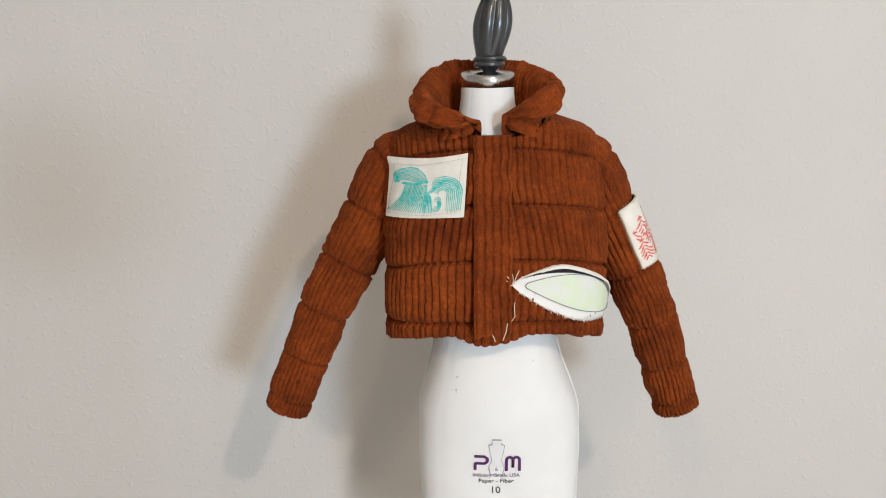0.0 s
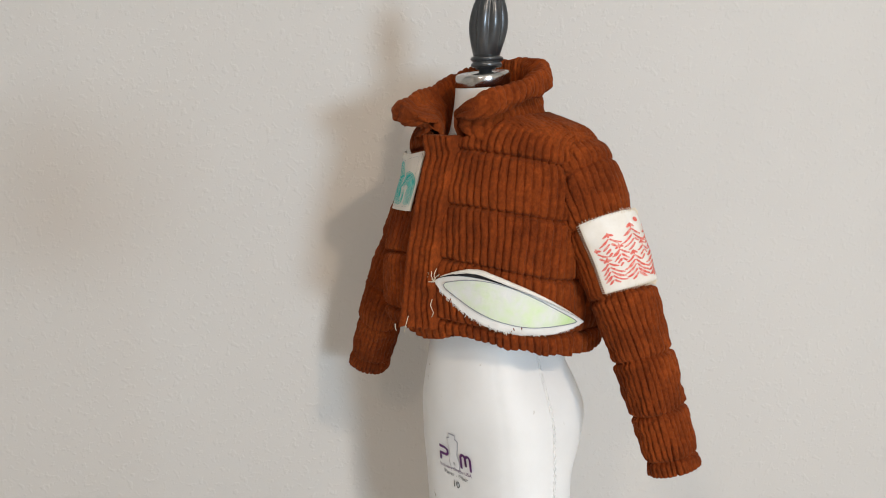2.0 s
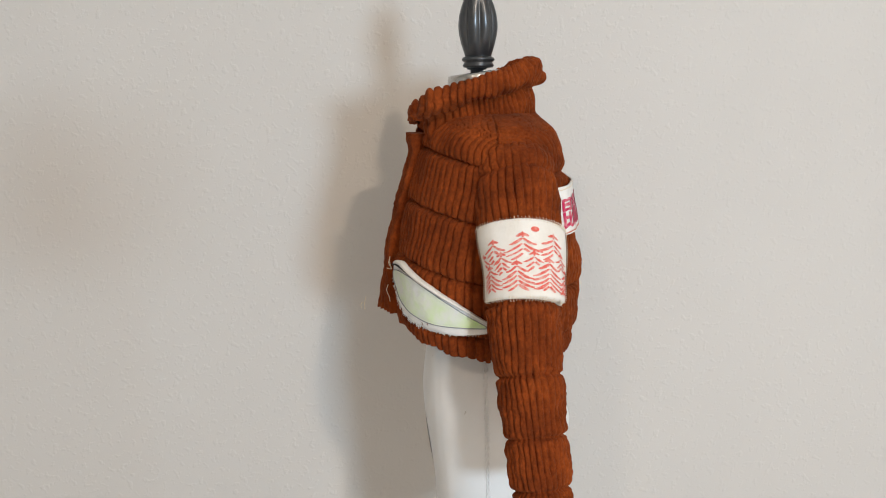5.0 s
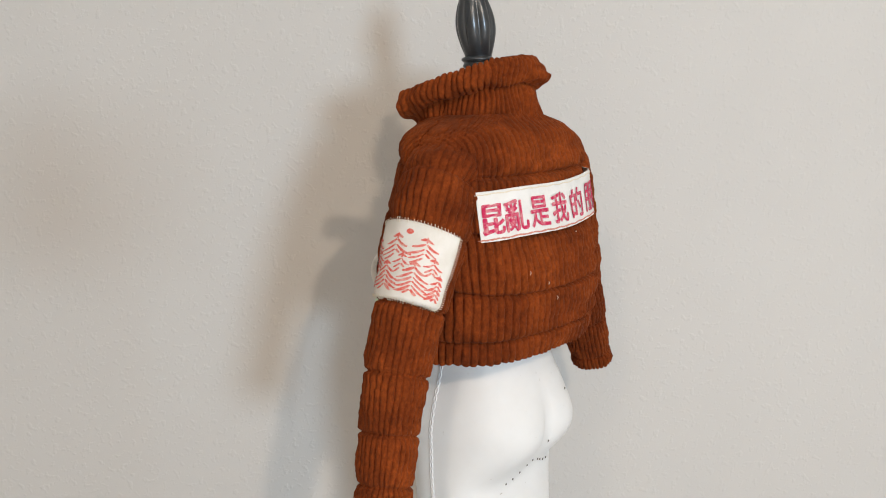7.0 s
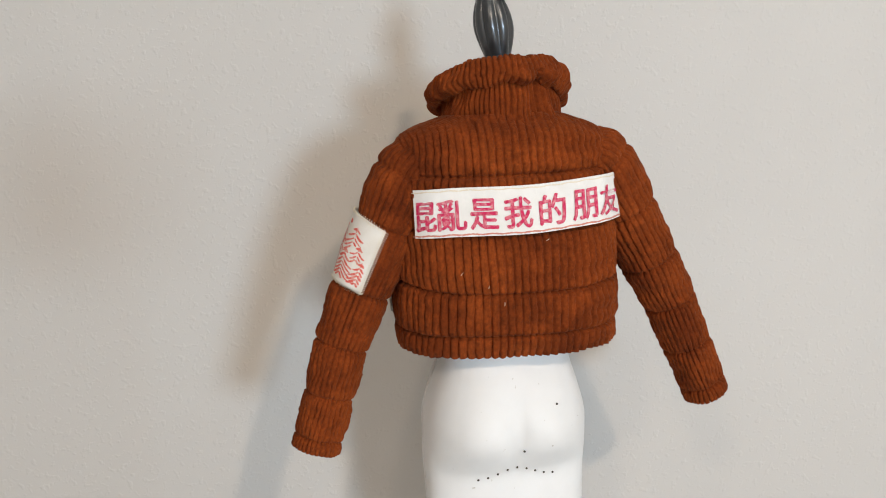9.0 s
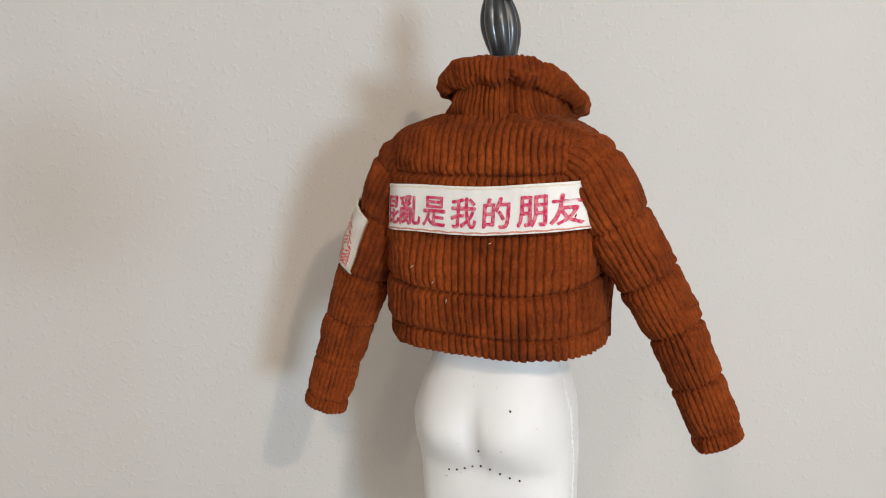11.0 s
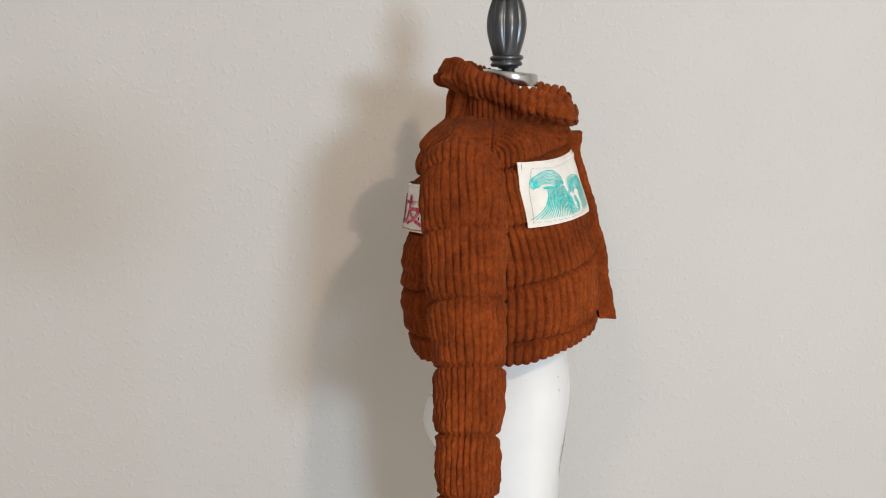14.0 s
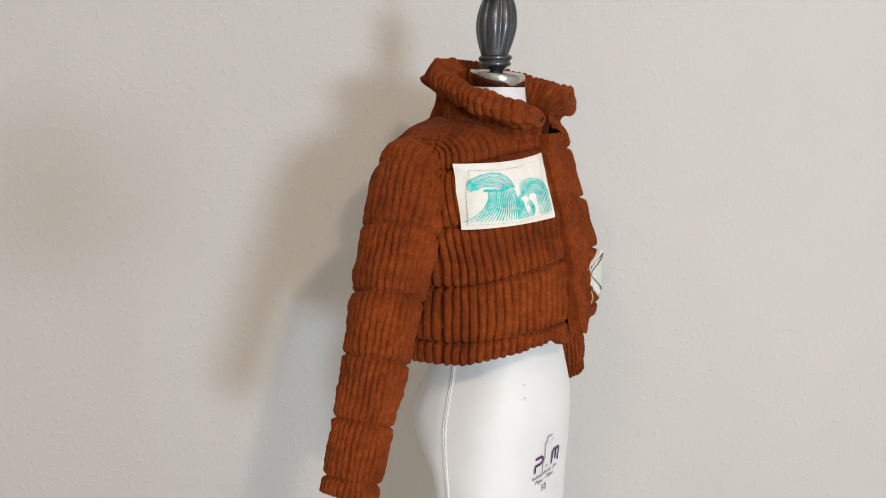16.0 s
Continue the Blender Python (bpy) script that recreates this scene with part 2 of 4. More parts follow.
# ------------------------------------------------------------ dress form (plan units, heights from the lens)
NECK = (-0.0105, -0.015)
FORM_KEYS = [  # height, half width, front, back, middle x, middle y
    (-0.600, 0.088, -0.058, 0.050, 0.003, 0), (-0.520, 0.095, -0.064, 0.054, 0.003, 0), (-0.460, 0.097, -0.068, 0.053, 0.003, 0),
    (-0.441, 0.098, -0.070, 0.056, 0.003, 0), (-0.424, 0.098, -0.072, 0.068, 0.003, 0), (-0.402, 0.097, -0.074, 0.081, 0.003, 0), (-0.375, 0.096, -0.076, 0.086, 0.003, 0),
    (-0.345, 0.088, -0.077, 0.080, 0.002, 0), (-0.310, 0.077, -0.075, 0.066, 0.000, 0), (-0.260, 0.070, -0.070, 0.056, -0.002, 0),
    (-0.190, 0.085, -0.080, 0.062, -0.004, 0), (-0.120, 0.092, -0.070, 0.066, -0.006, 0), (-0.075, 0.080, -0.055, 0.050, -0.008, -0.004),
    (-0.052, 0.044, -0.040, 0.036, -0.010, -0.012), (-0.030, 0.0345, -0.0335, 0.0335, -0.0105, -0.015),
    (-0.010, 0.0310, -0.031, 0.031, -0.0105, -0.015), (0.006, 0.0298, -0.0298, 0.0298, -0.0105, -0.015)]


def form_col(i):
    return [(k[0], k[i]) for k in FORM_KEYS]


COLS = [form_col(i) for i in range(1, 6)]


def form_point(phi, z, out=0.0):
    """phi: 0 at the front, 90 degrees on the form's left."""
    a, fr, bk, mx, my = (spline(c, z) for c in COLS)
    sx, cy = math.sin(phi), -math.cos(phi)
    n = 2.25 + (0.6 if cy < 0 else 0.35) * min(1, max(0, (-0.15 - z) / 0.12))
    x = math.copysign(abs(sx) ** (2 / n), sx)
    y = math.copysign(abs(cy) ** (2 / n), cy)
    dep = (-fr) if cy < 0 else bk
    px, py = a * x, dep * y
    if cy > 0 and z < -0.33:
        # seat: two cheeks, a groove between them and a fold below
        w = math.exp(-((z + 0.391) / 0.035) ** 2)
        cheek = math.exp(-((abs(px) - 0.045) / 0.035) ** 2)
        py += w * (0.010 * cheek - 0.007 * math.exp(-(px / 0.010) ** 2))
    if cy < 0 and -0.5 < z < -0.3:
        py -= 0.004 * math.exp(-(px / 0.04) ** 2) * math.exp(-((z + 0.36) / 0.05) ** 2)
    r = math.hypot(px, py) or 1
    k = 1 + out / r
    px, py = px * k, py * k
    turn = -0.025 * min(1.0, max(0.0, (-0.1 - z) / 0.2))    # hips set a little askew
    ct, st = math.cos(turn), math.sin(turn)
    return (mx + px * ct - py * st, my + px * st + py * ct, z)


def dress_form():
    rows, seg = 120, 120
    zs = [-0.600 + 0.606 * i / (rows - 1) for i in range(rows)]
    b = Build()
    seams = [math.radians(a) for a in (-38, 38, -142, 142, 180, 0)]

    def out(phi, z):
        o = 0.0
        for s in seams:
            d = abs((phi - s + math.pi) % (2 * math.pi) - math.pi)
            o -= 0.0004 * math.exp(-(d / 0.04) ** 2)
        return o

    rings = [[form_point(2 * math.pi * j / seg, z, out(2 * math.pi * j / seg, z)) for j in range(seg)] for z in zs]
    b.grid(rings, close_u=True)
    b.fan(rings[0], True).fan(rings[-1])
    ob = b.end("dress_form", FORM)
    for side in (math.radians(86), math.radians(-92)):     # corded seams down both sides
        cord = Build()
        for turn in (0, math.pi):
            cord.tube([form_point(side + 0.016 * math.sin(i * 0.75 + turn), -0.59 + 0.30 * i / 150, 0.0005) for i in range(150)], 0.0010, 5, False)
        cord.end("side_cord", FORM, ob)
    return tagged(ob, "white half-scale dress form torso with corded side seams", "dress form")


form = dress_form()


def form_patch(name, outline, material, out, label=""):
    """A flat print on the front of the form, from outlines in its own x and z."""
    b = Build()
    for pts in outline:
        front = []
        for x, z in pts:
            lo, hi = -1.2, 1.2
            for _ in range(30):
                m = (lo + hi) / 2
                if form_point(m, z)[0] < x:
                    lo = m
                else:
                    hi = m
            front.append(form_point(lo, z, out))
        n = len(b.v)
        b.v += [place(p) for p in front]
        b.f.append(tuple(range(n, n + len(front))))
    return b.end(name, material, form, label, smooth=False)


def stroke(pts, w):
    """A band of width w along a flat line, as quads."""
    quads = []
    for i in range(len(pts) - 1):
        (x0, y0), (x1, y1) = pts[i], pts[i + 1]
        d = math.hypot(x1 - x0, y1 - y0) or 1
        w0 = w[i] if isinstance(w, list) else w
        w1 = w[i + 1] if isinstance(w, list) else w
        nx, ny = -(y1 - y0) / d, (x1 - x0) / d
        ex, ey = (x1 - x0) / d * 0.1 * w0, (y1 - y0) / d * 0.1 * w0
        quads.append([(x0 - ex + nx * w0 / 2, y0 - ey + ny * w0 / 2), (x0 - ex - nx * w0 / 2, y0 - ey - ny * w0 / 2),
                      (x1 + ex - nx * w1 / 2, y1 + ey - ny * w1 / 2), (x1 + ex + nx * w1 / 2, y1 + ey + ny * w1 / 2)])
    return quads


def text_shapes(body, size, spacing=1.0):
    """Triangles of a word in the built-in font, from x = 0, with its width."""
    cu = bpy.data.curves.new("word", "FONT")
    cu.body, cu.size, cu.space_character = body, size, spacing
    cu.resolution_u = 3
    ob = new("word", cu)
    bpy.context.view_layer.update()
    me = ob.to_mesh()
    tris = [[tuple(me.vertices[i].co[:2]) for i in p.vertices] for p in me.polygons]
    xs = [p[0] for t in tris for p in t]
    ob.to_mesh_clear()
    bpy.data.objects.remove(ob)
    bpy.data.curves.remove(cu)
    return tris, (min(xs), max(xs)) if xs else (0, 0)


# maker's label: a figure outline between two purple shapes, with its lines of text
LX, LZ = -0.0035, -0.4260
fig = [(-0.005, 0.029), (0.005, 0.029), (0.0045, 0.024), (0.0085, 0.022), (0.0070, 0.012), (0.0050, 0.004), (0.0085, -0.006), (0.0065, -0.015), (-0.0065, -0.015), (-0.0085, -0.006), (-0.0050, 0.004), (-0.0070, 0.012), (-0.0085, 0.022), (-0.0045, 0.024)]
form_patch("label_figure_edge", [[(LX + 1.14 * x, LZ + 0.007 + 1.08 * (z - 0.007)) for x, z in fig]], plain("label_grey", (0.42, 0.42, 0.46), 0.5), 0.0006)
form_patch("label_figure", [[(LX + x, LZ + z) for x, z in fig]], STICKER, 0.0010)
left_mark = [(-0.025, 0.008), (-0.014, 0.008), (-0.0105, 0.0055), (-0.0105, 0.0015), (-0.0135, -0.001), (-0.0245, -0.001), (-0.0245, -0.0095)]
right_mark = [(0.0115, -0.0105), (0.0115, 0.005), (0.014, 0.0075), (0.0165, 0.0075), (0.019, 0.005), (0.019, -0.006), (0.019, 0.005), (0.0215, 0.0075), (0.024, 0.0075), (0.0265, 0.005), (0.0265, -0.0105)]
form_patch("label_mark", [[(LX + x, LZ + z) for x, z in q] for m in (left_mark, right_mark) for q in stroke(m, 0.0034)], PURPLE, 0.0010)
for body, size, dz, mat in (("Industry Grade USA", 0.0066, -0.0185, PURPLE), ("Paper - Fiber", 0.0078, -0.0265, BLACK), ("10", 0.0125, -0.0400, BLACK)):
    tris, (tx0, tx1) = text_shapes(body, size)
    bold = [[(LX + x - (tx0 + tx1) / 2, LZ + dz + y) for x, y in t] for t in tris]
    form_patch("label_text", bold, mat, 0.0010)
tris, (tx0, tx1) = text_shapes("6", 0.007)
form_patch("label_text", [[(LX + x - (tx0 + tx1) / 2, LZ - 0.0105 + y) for x, y in t] for t in tris], plain("label_soft_black", (0.2, 0.2, 0.2), 0.5), 0.0014)


# pin holes under the seat and single marks
def dot(x, z, r=0.0015):
    lo, hi = math.pi / 2, 3 * math.pi / 2
    for _ in range(30):
        m = (lo + hi) / 2
        if form_point(m, z)[0] > x:
            lo = m
        else:
            hi = m
    c = Vector(form_point(lo, z, 0.0004))
    pin = Build()
    pin.fan([c + Vector((r * math.cos(k * 1.0472), 0.0006, r * math.sin(k * 1.0472))) for k in range(6)], True)
    pin.end("pin_hole", DOT, form, smooth=False)


for i in range(9):
    u = i / 8
    dot(0.046 - 0.089 * u, -0.448 + 0.016 * math.exp(-((u - 0.5) / 0.3) ** 2))
dot(-0.003, -0.405)
dot(-0.042, -0.352)


# ------------------------------------------------------------ stand with neck cap and finial
stand = tagged(new("dress_form_stand"), "dark pewter stand with chrome neck cap and fluted finial", "stand")
cap = [(0.0300, 0.0045), (0.0312, 0.0050), (0.0312, 0.0170), (0.0306, 0.0200), (0.0285, 0.0212), (0.0160, 0.0200), (0.0130, 0.0190), (0.0120, 0.0150)]
rings = lathe(cap, NECK, seg=48)
# the cap's top slopes down to the front
rings = [[(x, y, z + (0.13 * (y - NECK[1]) if z > 0.0165 else 0.05 * (y - NECK[1]))) for x, y, z in r] for r in rings]
Build().grid(rings, close_u=True).fan(rings[-1]).end("neck_cap", CHROME, stand, "brushed chrome neck cap")
FB, LEAN = (-0.0085, -0.0110), (0.11, -0.02)
screw = lathe([(0.0075, 0.012), (0.0075, 0.0240), (0.0110, 0.0245), (0.0120, 0.0270)], (-0.0095, -0.0125), LEAN, 24)
Build().grid(screw, close_u=True).fan(screw[-1]).end("screw", PEWTER, stand)
ring_profile = [(0.0120, 0.0262), (0.0168, 0.0268), (0.0182, 0.0290), (0.0168, 0.0316), (0.0158, 0.0326), (0.0176, 0.0334), (0.0192, 0.0358), (0.0178, 0.0382), (0.0150, 0.0392)]
rings = lathe(ring_profile, FB, LEAN, 40)
Build().grid(rings, close_u=True).end("collar_ring", PEWTER, stand)
bulb = [(0.0150, 0.0388, 0.0), (0.0168, 0.0440, 0.3), (0.0200, 0.0540, 0.8), (0.0226, 0.0660, 1), (0.0230, 0.0750, 1), (0.0218, 0.0850, 1), (0.0190, 0.0950, 0.8), (0.0165, 0.1010, 0.4), (0.0160, 0.1030, 0.0)]
rings = lathe([(spline([(k[1], k[0]) for k in bulb], z), z, spline([(k[1], k[2]) for k in bulb], z)) for z in np.linspace(0.0388, 0.1030, 30)], FB, LEAN, 96, 8, 0.16)
Build().grid(rings, close_u=True).end("finial", PEWTER, stand, "fluted dark pewter finial")
top = lathe([(0.0150, 0.1020), (0.0200, 0.1035), (0.0212, 0.1060), (0.0200, 0.1085), (0.0130, 0.1120), (0.0100, 0.1180), (0.0120, 0.1260), (0.0090, 0.1340), (0.0010, 0.1370)], FB, LEAN, 40)
Build().grid(top, close_u=True).fan(top[-1]).end("finial_tip", PEWTER, stand)
floor_z = -H / S
pole = lathe([(0.016, floor_z + 0.03), (0.016, -0.598)], (0, 0), seg=24)
Build().grid(pole, close_u=True).end("pole", PEWTER, stand)
foot = lathe([(0.17, floor_z), (0.17, floor_z + 0.012), (0.15, floor_z + 0.020), (0.05, floor_z + 0.030), (0.02, floor_z + 0.05), (0.016, floor_z + 0.05)], (0, 0), seg=48)
Build().grid(foot, close_u=True).fan(foot[0], True).fan(foot[-1]).end("base_plate", PEWTER, stand)

# ------------------------------------------------------------ jacket
jacket = tagged(new("jacket"), "cropped rust-brown corduroy puffer jacket with canvas patches", "jacket")
WALE = 0.0088
DEPTH = 0.0047


def wale(s, seed=0):
    """Rib height over a running length: round ribs with narrow grooves."""
    k = s / WALE + 0.25 * noise.noise((s * 9, seed, 1.7))
    u = abs((k % 1.0) * 2 - 1)
    return -DEPTH * (0.30 * u * u + 0.75 * u ** 6) - 0.0006 * (1 + math.sin(17.3 * math.floor(k) + seed))


BODY_KEYS = [  # height, half width, front, back
    (-0.300, 0.123, -0.095, 0.086), (-0.275, 0.126, -0.103, 0.096), (-0.250, 0.128, -0.110, 0.101), (-0.215, 0.127, -0.111, 0.104), (-0.180, 0.127, -0.108, 0.100),
    (-0.150, 0.127, -0.101, 0.094), (-0.120, 0.126, -0.095, 0.088), (-0.090, 0.124, -0.086, 0.084), (-0.070, 0.121, -0.080, 0.080),
    (-0.055, 0.118, -0.076, 0.075), (-0.045, 0.111, -0.072, 0.070), (-0.037, 0.097, -0.067, 0.062), (-0.030, 0.076, -0.061, 0.053), (-0.024, 0.055, -0.054, 0.046)]
BCOLS = [[(k[0], k[i]) for k in BODY_KEYS] for i in (1, 2, 3)]
SEAM_F, SEAM_S, SEAM_B = (-0.062, -0.121, -0.180, -0.248), (-0.083, -0.141, -0.203, -0.262), (-0.090, -0.150, -0.216, -0.264)


def along(phi, f, s, b):
    """Blend of a front, side and back value round the body; phi 0 at the front."""
    c = math.cos(phi)
    return s + (f - s) * max(0, c) ** 1.3 if c > 0 else s + (b - s) * (-c)


def seam_levels(phi):
    return [along(phi, f, s, b) for f, s, b in zip(SEAM_F, SEAM_S, SEAM_B)]


def puff(x, levels, reach, height, crease=0.0042):
    """Rounded padding between stitched lines at levels."""
    d = min(abs(x - l) for l in levels)
    return height * (1 - math.exp(-d / reach)) - crease * math.exp(-(d / 0.0018) ** 2)


def body_point(phi, z, out=0.0):
    a, fr, bk = (spline(c, z) for c in BCOLS)
    sx, cy = math.sin(phi), -math.cos(phi)
    k = min(1.0, max(0.0, (-0.10 - z) / 0.08))       # rounder at the chest, boxier at the hem
    n = (1.97 if cy < 0 else 2.9) * (1 - k) + 2.7 * k if sx else 2.4
    x = a * math.copysign(abs(sx) ** (2 / n), sx)
    y = (-fr if cy < 0 else bk) * math.copysign(abs(cy) ** (2 / n), cy)
    nx, ny = x / (a * a), y / (fr * fr if cy < 0 else bk * bk)
    l = math.hypot(nx, ny) or 1
    full = 1 - (0.8 if cy > 0 else 0.35) * x       # the right half hangs fuller
    return (x - 0.002 + out * nx / l, (y + out * ny / l) * full, z)


def body_phi(x, z, front=True):
    """The turn at which the body's surface has this x."""
    lo, hi = (-math.pi / 2, math.pi / 2) if front else (math.pi / 2, 3 * math.pi / 2)
    for _ in range(28):
        m = (lo + hi) / 2
        if (body_point(m, z)[0] < x) == front:
            lo = m
        else:
            hi = m
    return lo


def hem_z(phi):
    return along(phi, -0.262, -0.286, -0.288)


def neck_z(phi):
    return -0.0245 - 0.0260 * max(0.0, math.cos(phi)) ** 5


def arc_table(z=-0.15, n=720):
    pts = [body_point(-math.pi + 2 * math.pi * i / n, z) for i in range(n + 1)]
    s = [0.0]
    for p, q in zip(pts, pts[1:]):
        s.append(s[-1] + math.dist(p, q))
    return s


ARC = arc_table()


def arc(phi):
    """Running length round the body; goes on past the middle of the back."""
    turns = math.floor((phi + math.pi) / (2 * math.pi))
    k = (phi - 2 * math.pi * turns + math.pi) / (2 * math.pi) * 720
    i = max(0, min(719, int(k)))
    return ARC[i] + (k - i) * (ARC[i + 1] - ARC[i]) + turns * ARC[-1]


def arc_phi(s):
    lo, hi = -math.pi, 2 * math.pi
    for _ in range(32):
        m = (lo + hi) / 2
        if arc(m) < s:
            lo = m
        else:
            hi = m
    return lo


def pad(phi, z, seed=0):
    """Padding and soft creases, without the ribs."""
    c, s = math.cos(phi), math.sin(phi)
    o = puff(z, seam_levels(phi), 0.0038, 0.0044)
    o += 0.0030 * noise.noise((c * 2.2, s * 2.2, z * 20)) + 0.0016 * noise.noise((c * 6, s * 6, z * 50))
    if c < 0.2:      # sagging folds across the back
        o += 0.0040 * noise.noise((c * 1.5 + 20, s * 1.5, z * 80)) * min(1, 0.2 - c)
    return o


YOKE = -0.062      # above this height the ribs run on straight over the shoulders
HALF = {front: [body_point((0 if front else math.pi) + math.pi * (i / 180 - 0.5), YOKE)[0] for i in range(181)] for front in (True, False)}


def rib_run(phi, z):
    """Running length that tells the ribs apart: round the body, and straight over the shoulders."""
    if z <= YOKE:
        return arc(phi)
    q = (phi + math.pi) % (2 * math.pi) - math.pi
    front = abs(q) <= math.pi / 2
    x = body_point(phi, z)[0]
    xs = HALF[front] if front else HALF[front][::-1]
    k = float(np.interp(x, xs, range(181)))
    k = k if front else 180 - k
    base = (0 if front else math.pi) + math.pi * (k / 180 - 0.5)
    return arc(base + 2 * math.pi * round((phi - base) / (2 * math.pi)))


def pad_flat(phi, z):
    """Padding under a patch that bridges the stitched lines."""
    c, s = math.cos(phi), math.sin(phi)
    return 0.0046 + 0.0028 * max(0.0, -c) + 0.0030 * noise.noise((c * 2.2, s * 2.2, z * 12))


def body_out(phi, z, seed=0):
    """Padding and ribs on the body's surface."""
    c, s = math.cos(phi), math.sin(phi)
    run = rib_run(phi, z) + 0.0016 * noise.noise((c * 3, s * 3, z * 18)) + 0.0007 * noise.noise((c * 9, s * 9, z * 60))
    crushed = 1.05 + 0.45 * noise.noise((c * 4, s * 4, z * 22)) + 0.25 * noise.noise((c * 14, s * 14, z * 60))
    return pad(phi, z) + wale(run, seed) * max(0.2, crushed) + 0.0009 * noise.noise((c * 40, s * 40, z * 190))


def body_panel(name, phi0, phi1, seed, label="", hem=None, top=None):
    s0, s1 = arc(phi0), arc(phi1)
    cols = int((s1 - s0) / WALE * 11)
    rows = 190
    b = Build()
    phis = [arc_phi(s0 + (s1 - s0) * j / cols) for j in range(cols + 1)]
    grid = []
    for i in range(-7, rows + 1):
        row = []
        for p in phis:
            zb, zt = (hem or hem_z)(p), (top or neck_z)(p)
            zb += 0.0004 * math.cos(arc(p) / WALE * 2 * math.pi) + 0.003 * noise.noise((p * 5, seed, 2.0))
            if i < 0:      # the hem turns in and up
                k = -i
                row.append(body_point(p, zb + 0.006 * (k - 1) - 0.002 * (k == 1), body_out(p, zb, seed) * (0.5 if k == 1 else 0) - 0.006 - 0.0016 * k))
            else:
                z = zb + (zt - zb) * i / rows
                e = min(1.0, min(p - phi0, phi1 - p) / 0.03)
                row.append(body_point(p, z, body_out(p, z, seed) - 0.003 * (1 - e)))
        grid.append(row)
    b.grid(grid)
    return b.end(name, CORD, jacket, label)


EDGE = 0.10     # front edges meet under the placket
body_panel("front_panel", EDGE - 0.12, 1.50, 1)
body_panel("front_panel", -1.50, EDGE + 0.02, 2, hem=lambda p: hem_z(p) - 0.013 * math.exp(-((p + 0.06) / 0.15) ** 2))
body_panel("back_panel", 1.50, 2 * math.pi - 1.50, 3)


# sleeves: padded tubes from the armhole to the cuff
def sleeve_frame(side, t):
    """Centre, radii and the two cross directions at t along the sleeve."""
    if side > 0:
        x = spline([(0, 0.094), (0.12, 0.115), (0.3, 0.147), (0.6, 0.190), (1, 0.231)], t)
        y = spline([(0, 0.016), (0.3, 0.016), (0.6, 0.016), (1, 0.025)], t)
        z = spline([(0, -0.077), (0.06, -0.090), (0.12, -0.112), (0.3, -0.176), (0.6, -0.272), (1, -0.396)], t)
    else:
        x = -spline([(0, 0.092), (0.06, 0.114), (0.12, 0.128), (0.3, 0.163), (0.6, 0.211), (1, 0.260)], t)
        y = spline([(0, 0.027), (0.3, 0.018), (0.6, 0.009), (1, 0.008)], t)
        z = spline([(0, -0.073), (0.06, -0.085), (0.12, -0.108), (0.3, -0.173), (0.6, -0.266), (1, -0.386)], t)
    return Vector((x, y, z))


SL_SEAMS = {1: (-0.5, 0.075, 0.215, 0.42, 0.62, 0.80, 0.955), -1: (-0.5, 0.075, 0.215, 0.40, 0.585, 0.775, 0.95)}


def sleeve_point(side, ang, t, out=0.0):
    """ang: 0 outward, 90 degrees to the front."""
    c = sleeve_frame(side, t)
    d = (sleeve_frame(side, min(1, t + 0.02)) - sleeve_frame(side, max(0, t - 0.02))).normalized()
    if t < 0.12:
        d = d.lerp(Vector((side, 0.1, -0.75)).normalized(), 1 - t / 0.12).normalized()
    f = Vector((0, -1, 0)) - d * -d.y
    f.normalize()
    o = f.cross(d) if side > 0 else d.cross(f)
    if o.x * side < 0:
        o = -o
    rf = spline([(0, 0.037), (0.06, 0.0415), (0.12, 0.0430), (0.3, 0.0395), (0.6, 0.0335), (0.9, 0.0285), (1, 0.0280)], t)
    ro = spline([(0, 0.034), (0.06, 0.0395), (0.12, 0.0405), (0.3, 0.0355), (0.6, 0.0305), (0.9, 0.0270), (1, 0.0265)], t)
    return c + o * (ro + out) * math.cos(ang) + f * (rf + out) * math.sin(ang)


def sleeve_out(side, ang, t):
    length = 0.345
    n = 30
    o = puff(t * length, [k * length for k in SL_SEAMS[side]], 0.0050, 0.0018, 0.0036)
    k = n * ang / (2 * math.pi) + 0.3 * noise.noise((math.cos(ang) * 2, math.sin(ang) * 2, t * 9 + side * 7))
    u = abs((k % 1.0) * 2 - 1)
    o += -DEPTH * 0.85 * (0.30 * u * u + 0.75 * u ** 6) * max(0.12, 0.85 + 0.75 * noise.noise((math.cos(ang) * 2, math.sin(ang) * 2, t * 12 + side)) + 0.5 * noise.noise((math.cos(ang) * 5, math.sin(ang) * 5, t * 30)))
    o += 0.0009 * noise.noise((math.cos(ang) * 10, math.sin(ang) * 10, t * 75 + side))
    o += 0.0026 * noise.noise((math.cos(ang) * 1.5, math.sin(ang) * 1.5, t * 13 + side * 3)) + 0.0016 * noise.noise((math.cos(ang) * 3, math.sin(ang) * 3, t * 34))
    return o


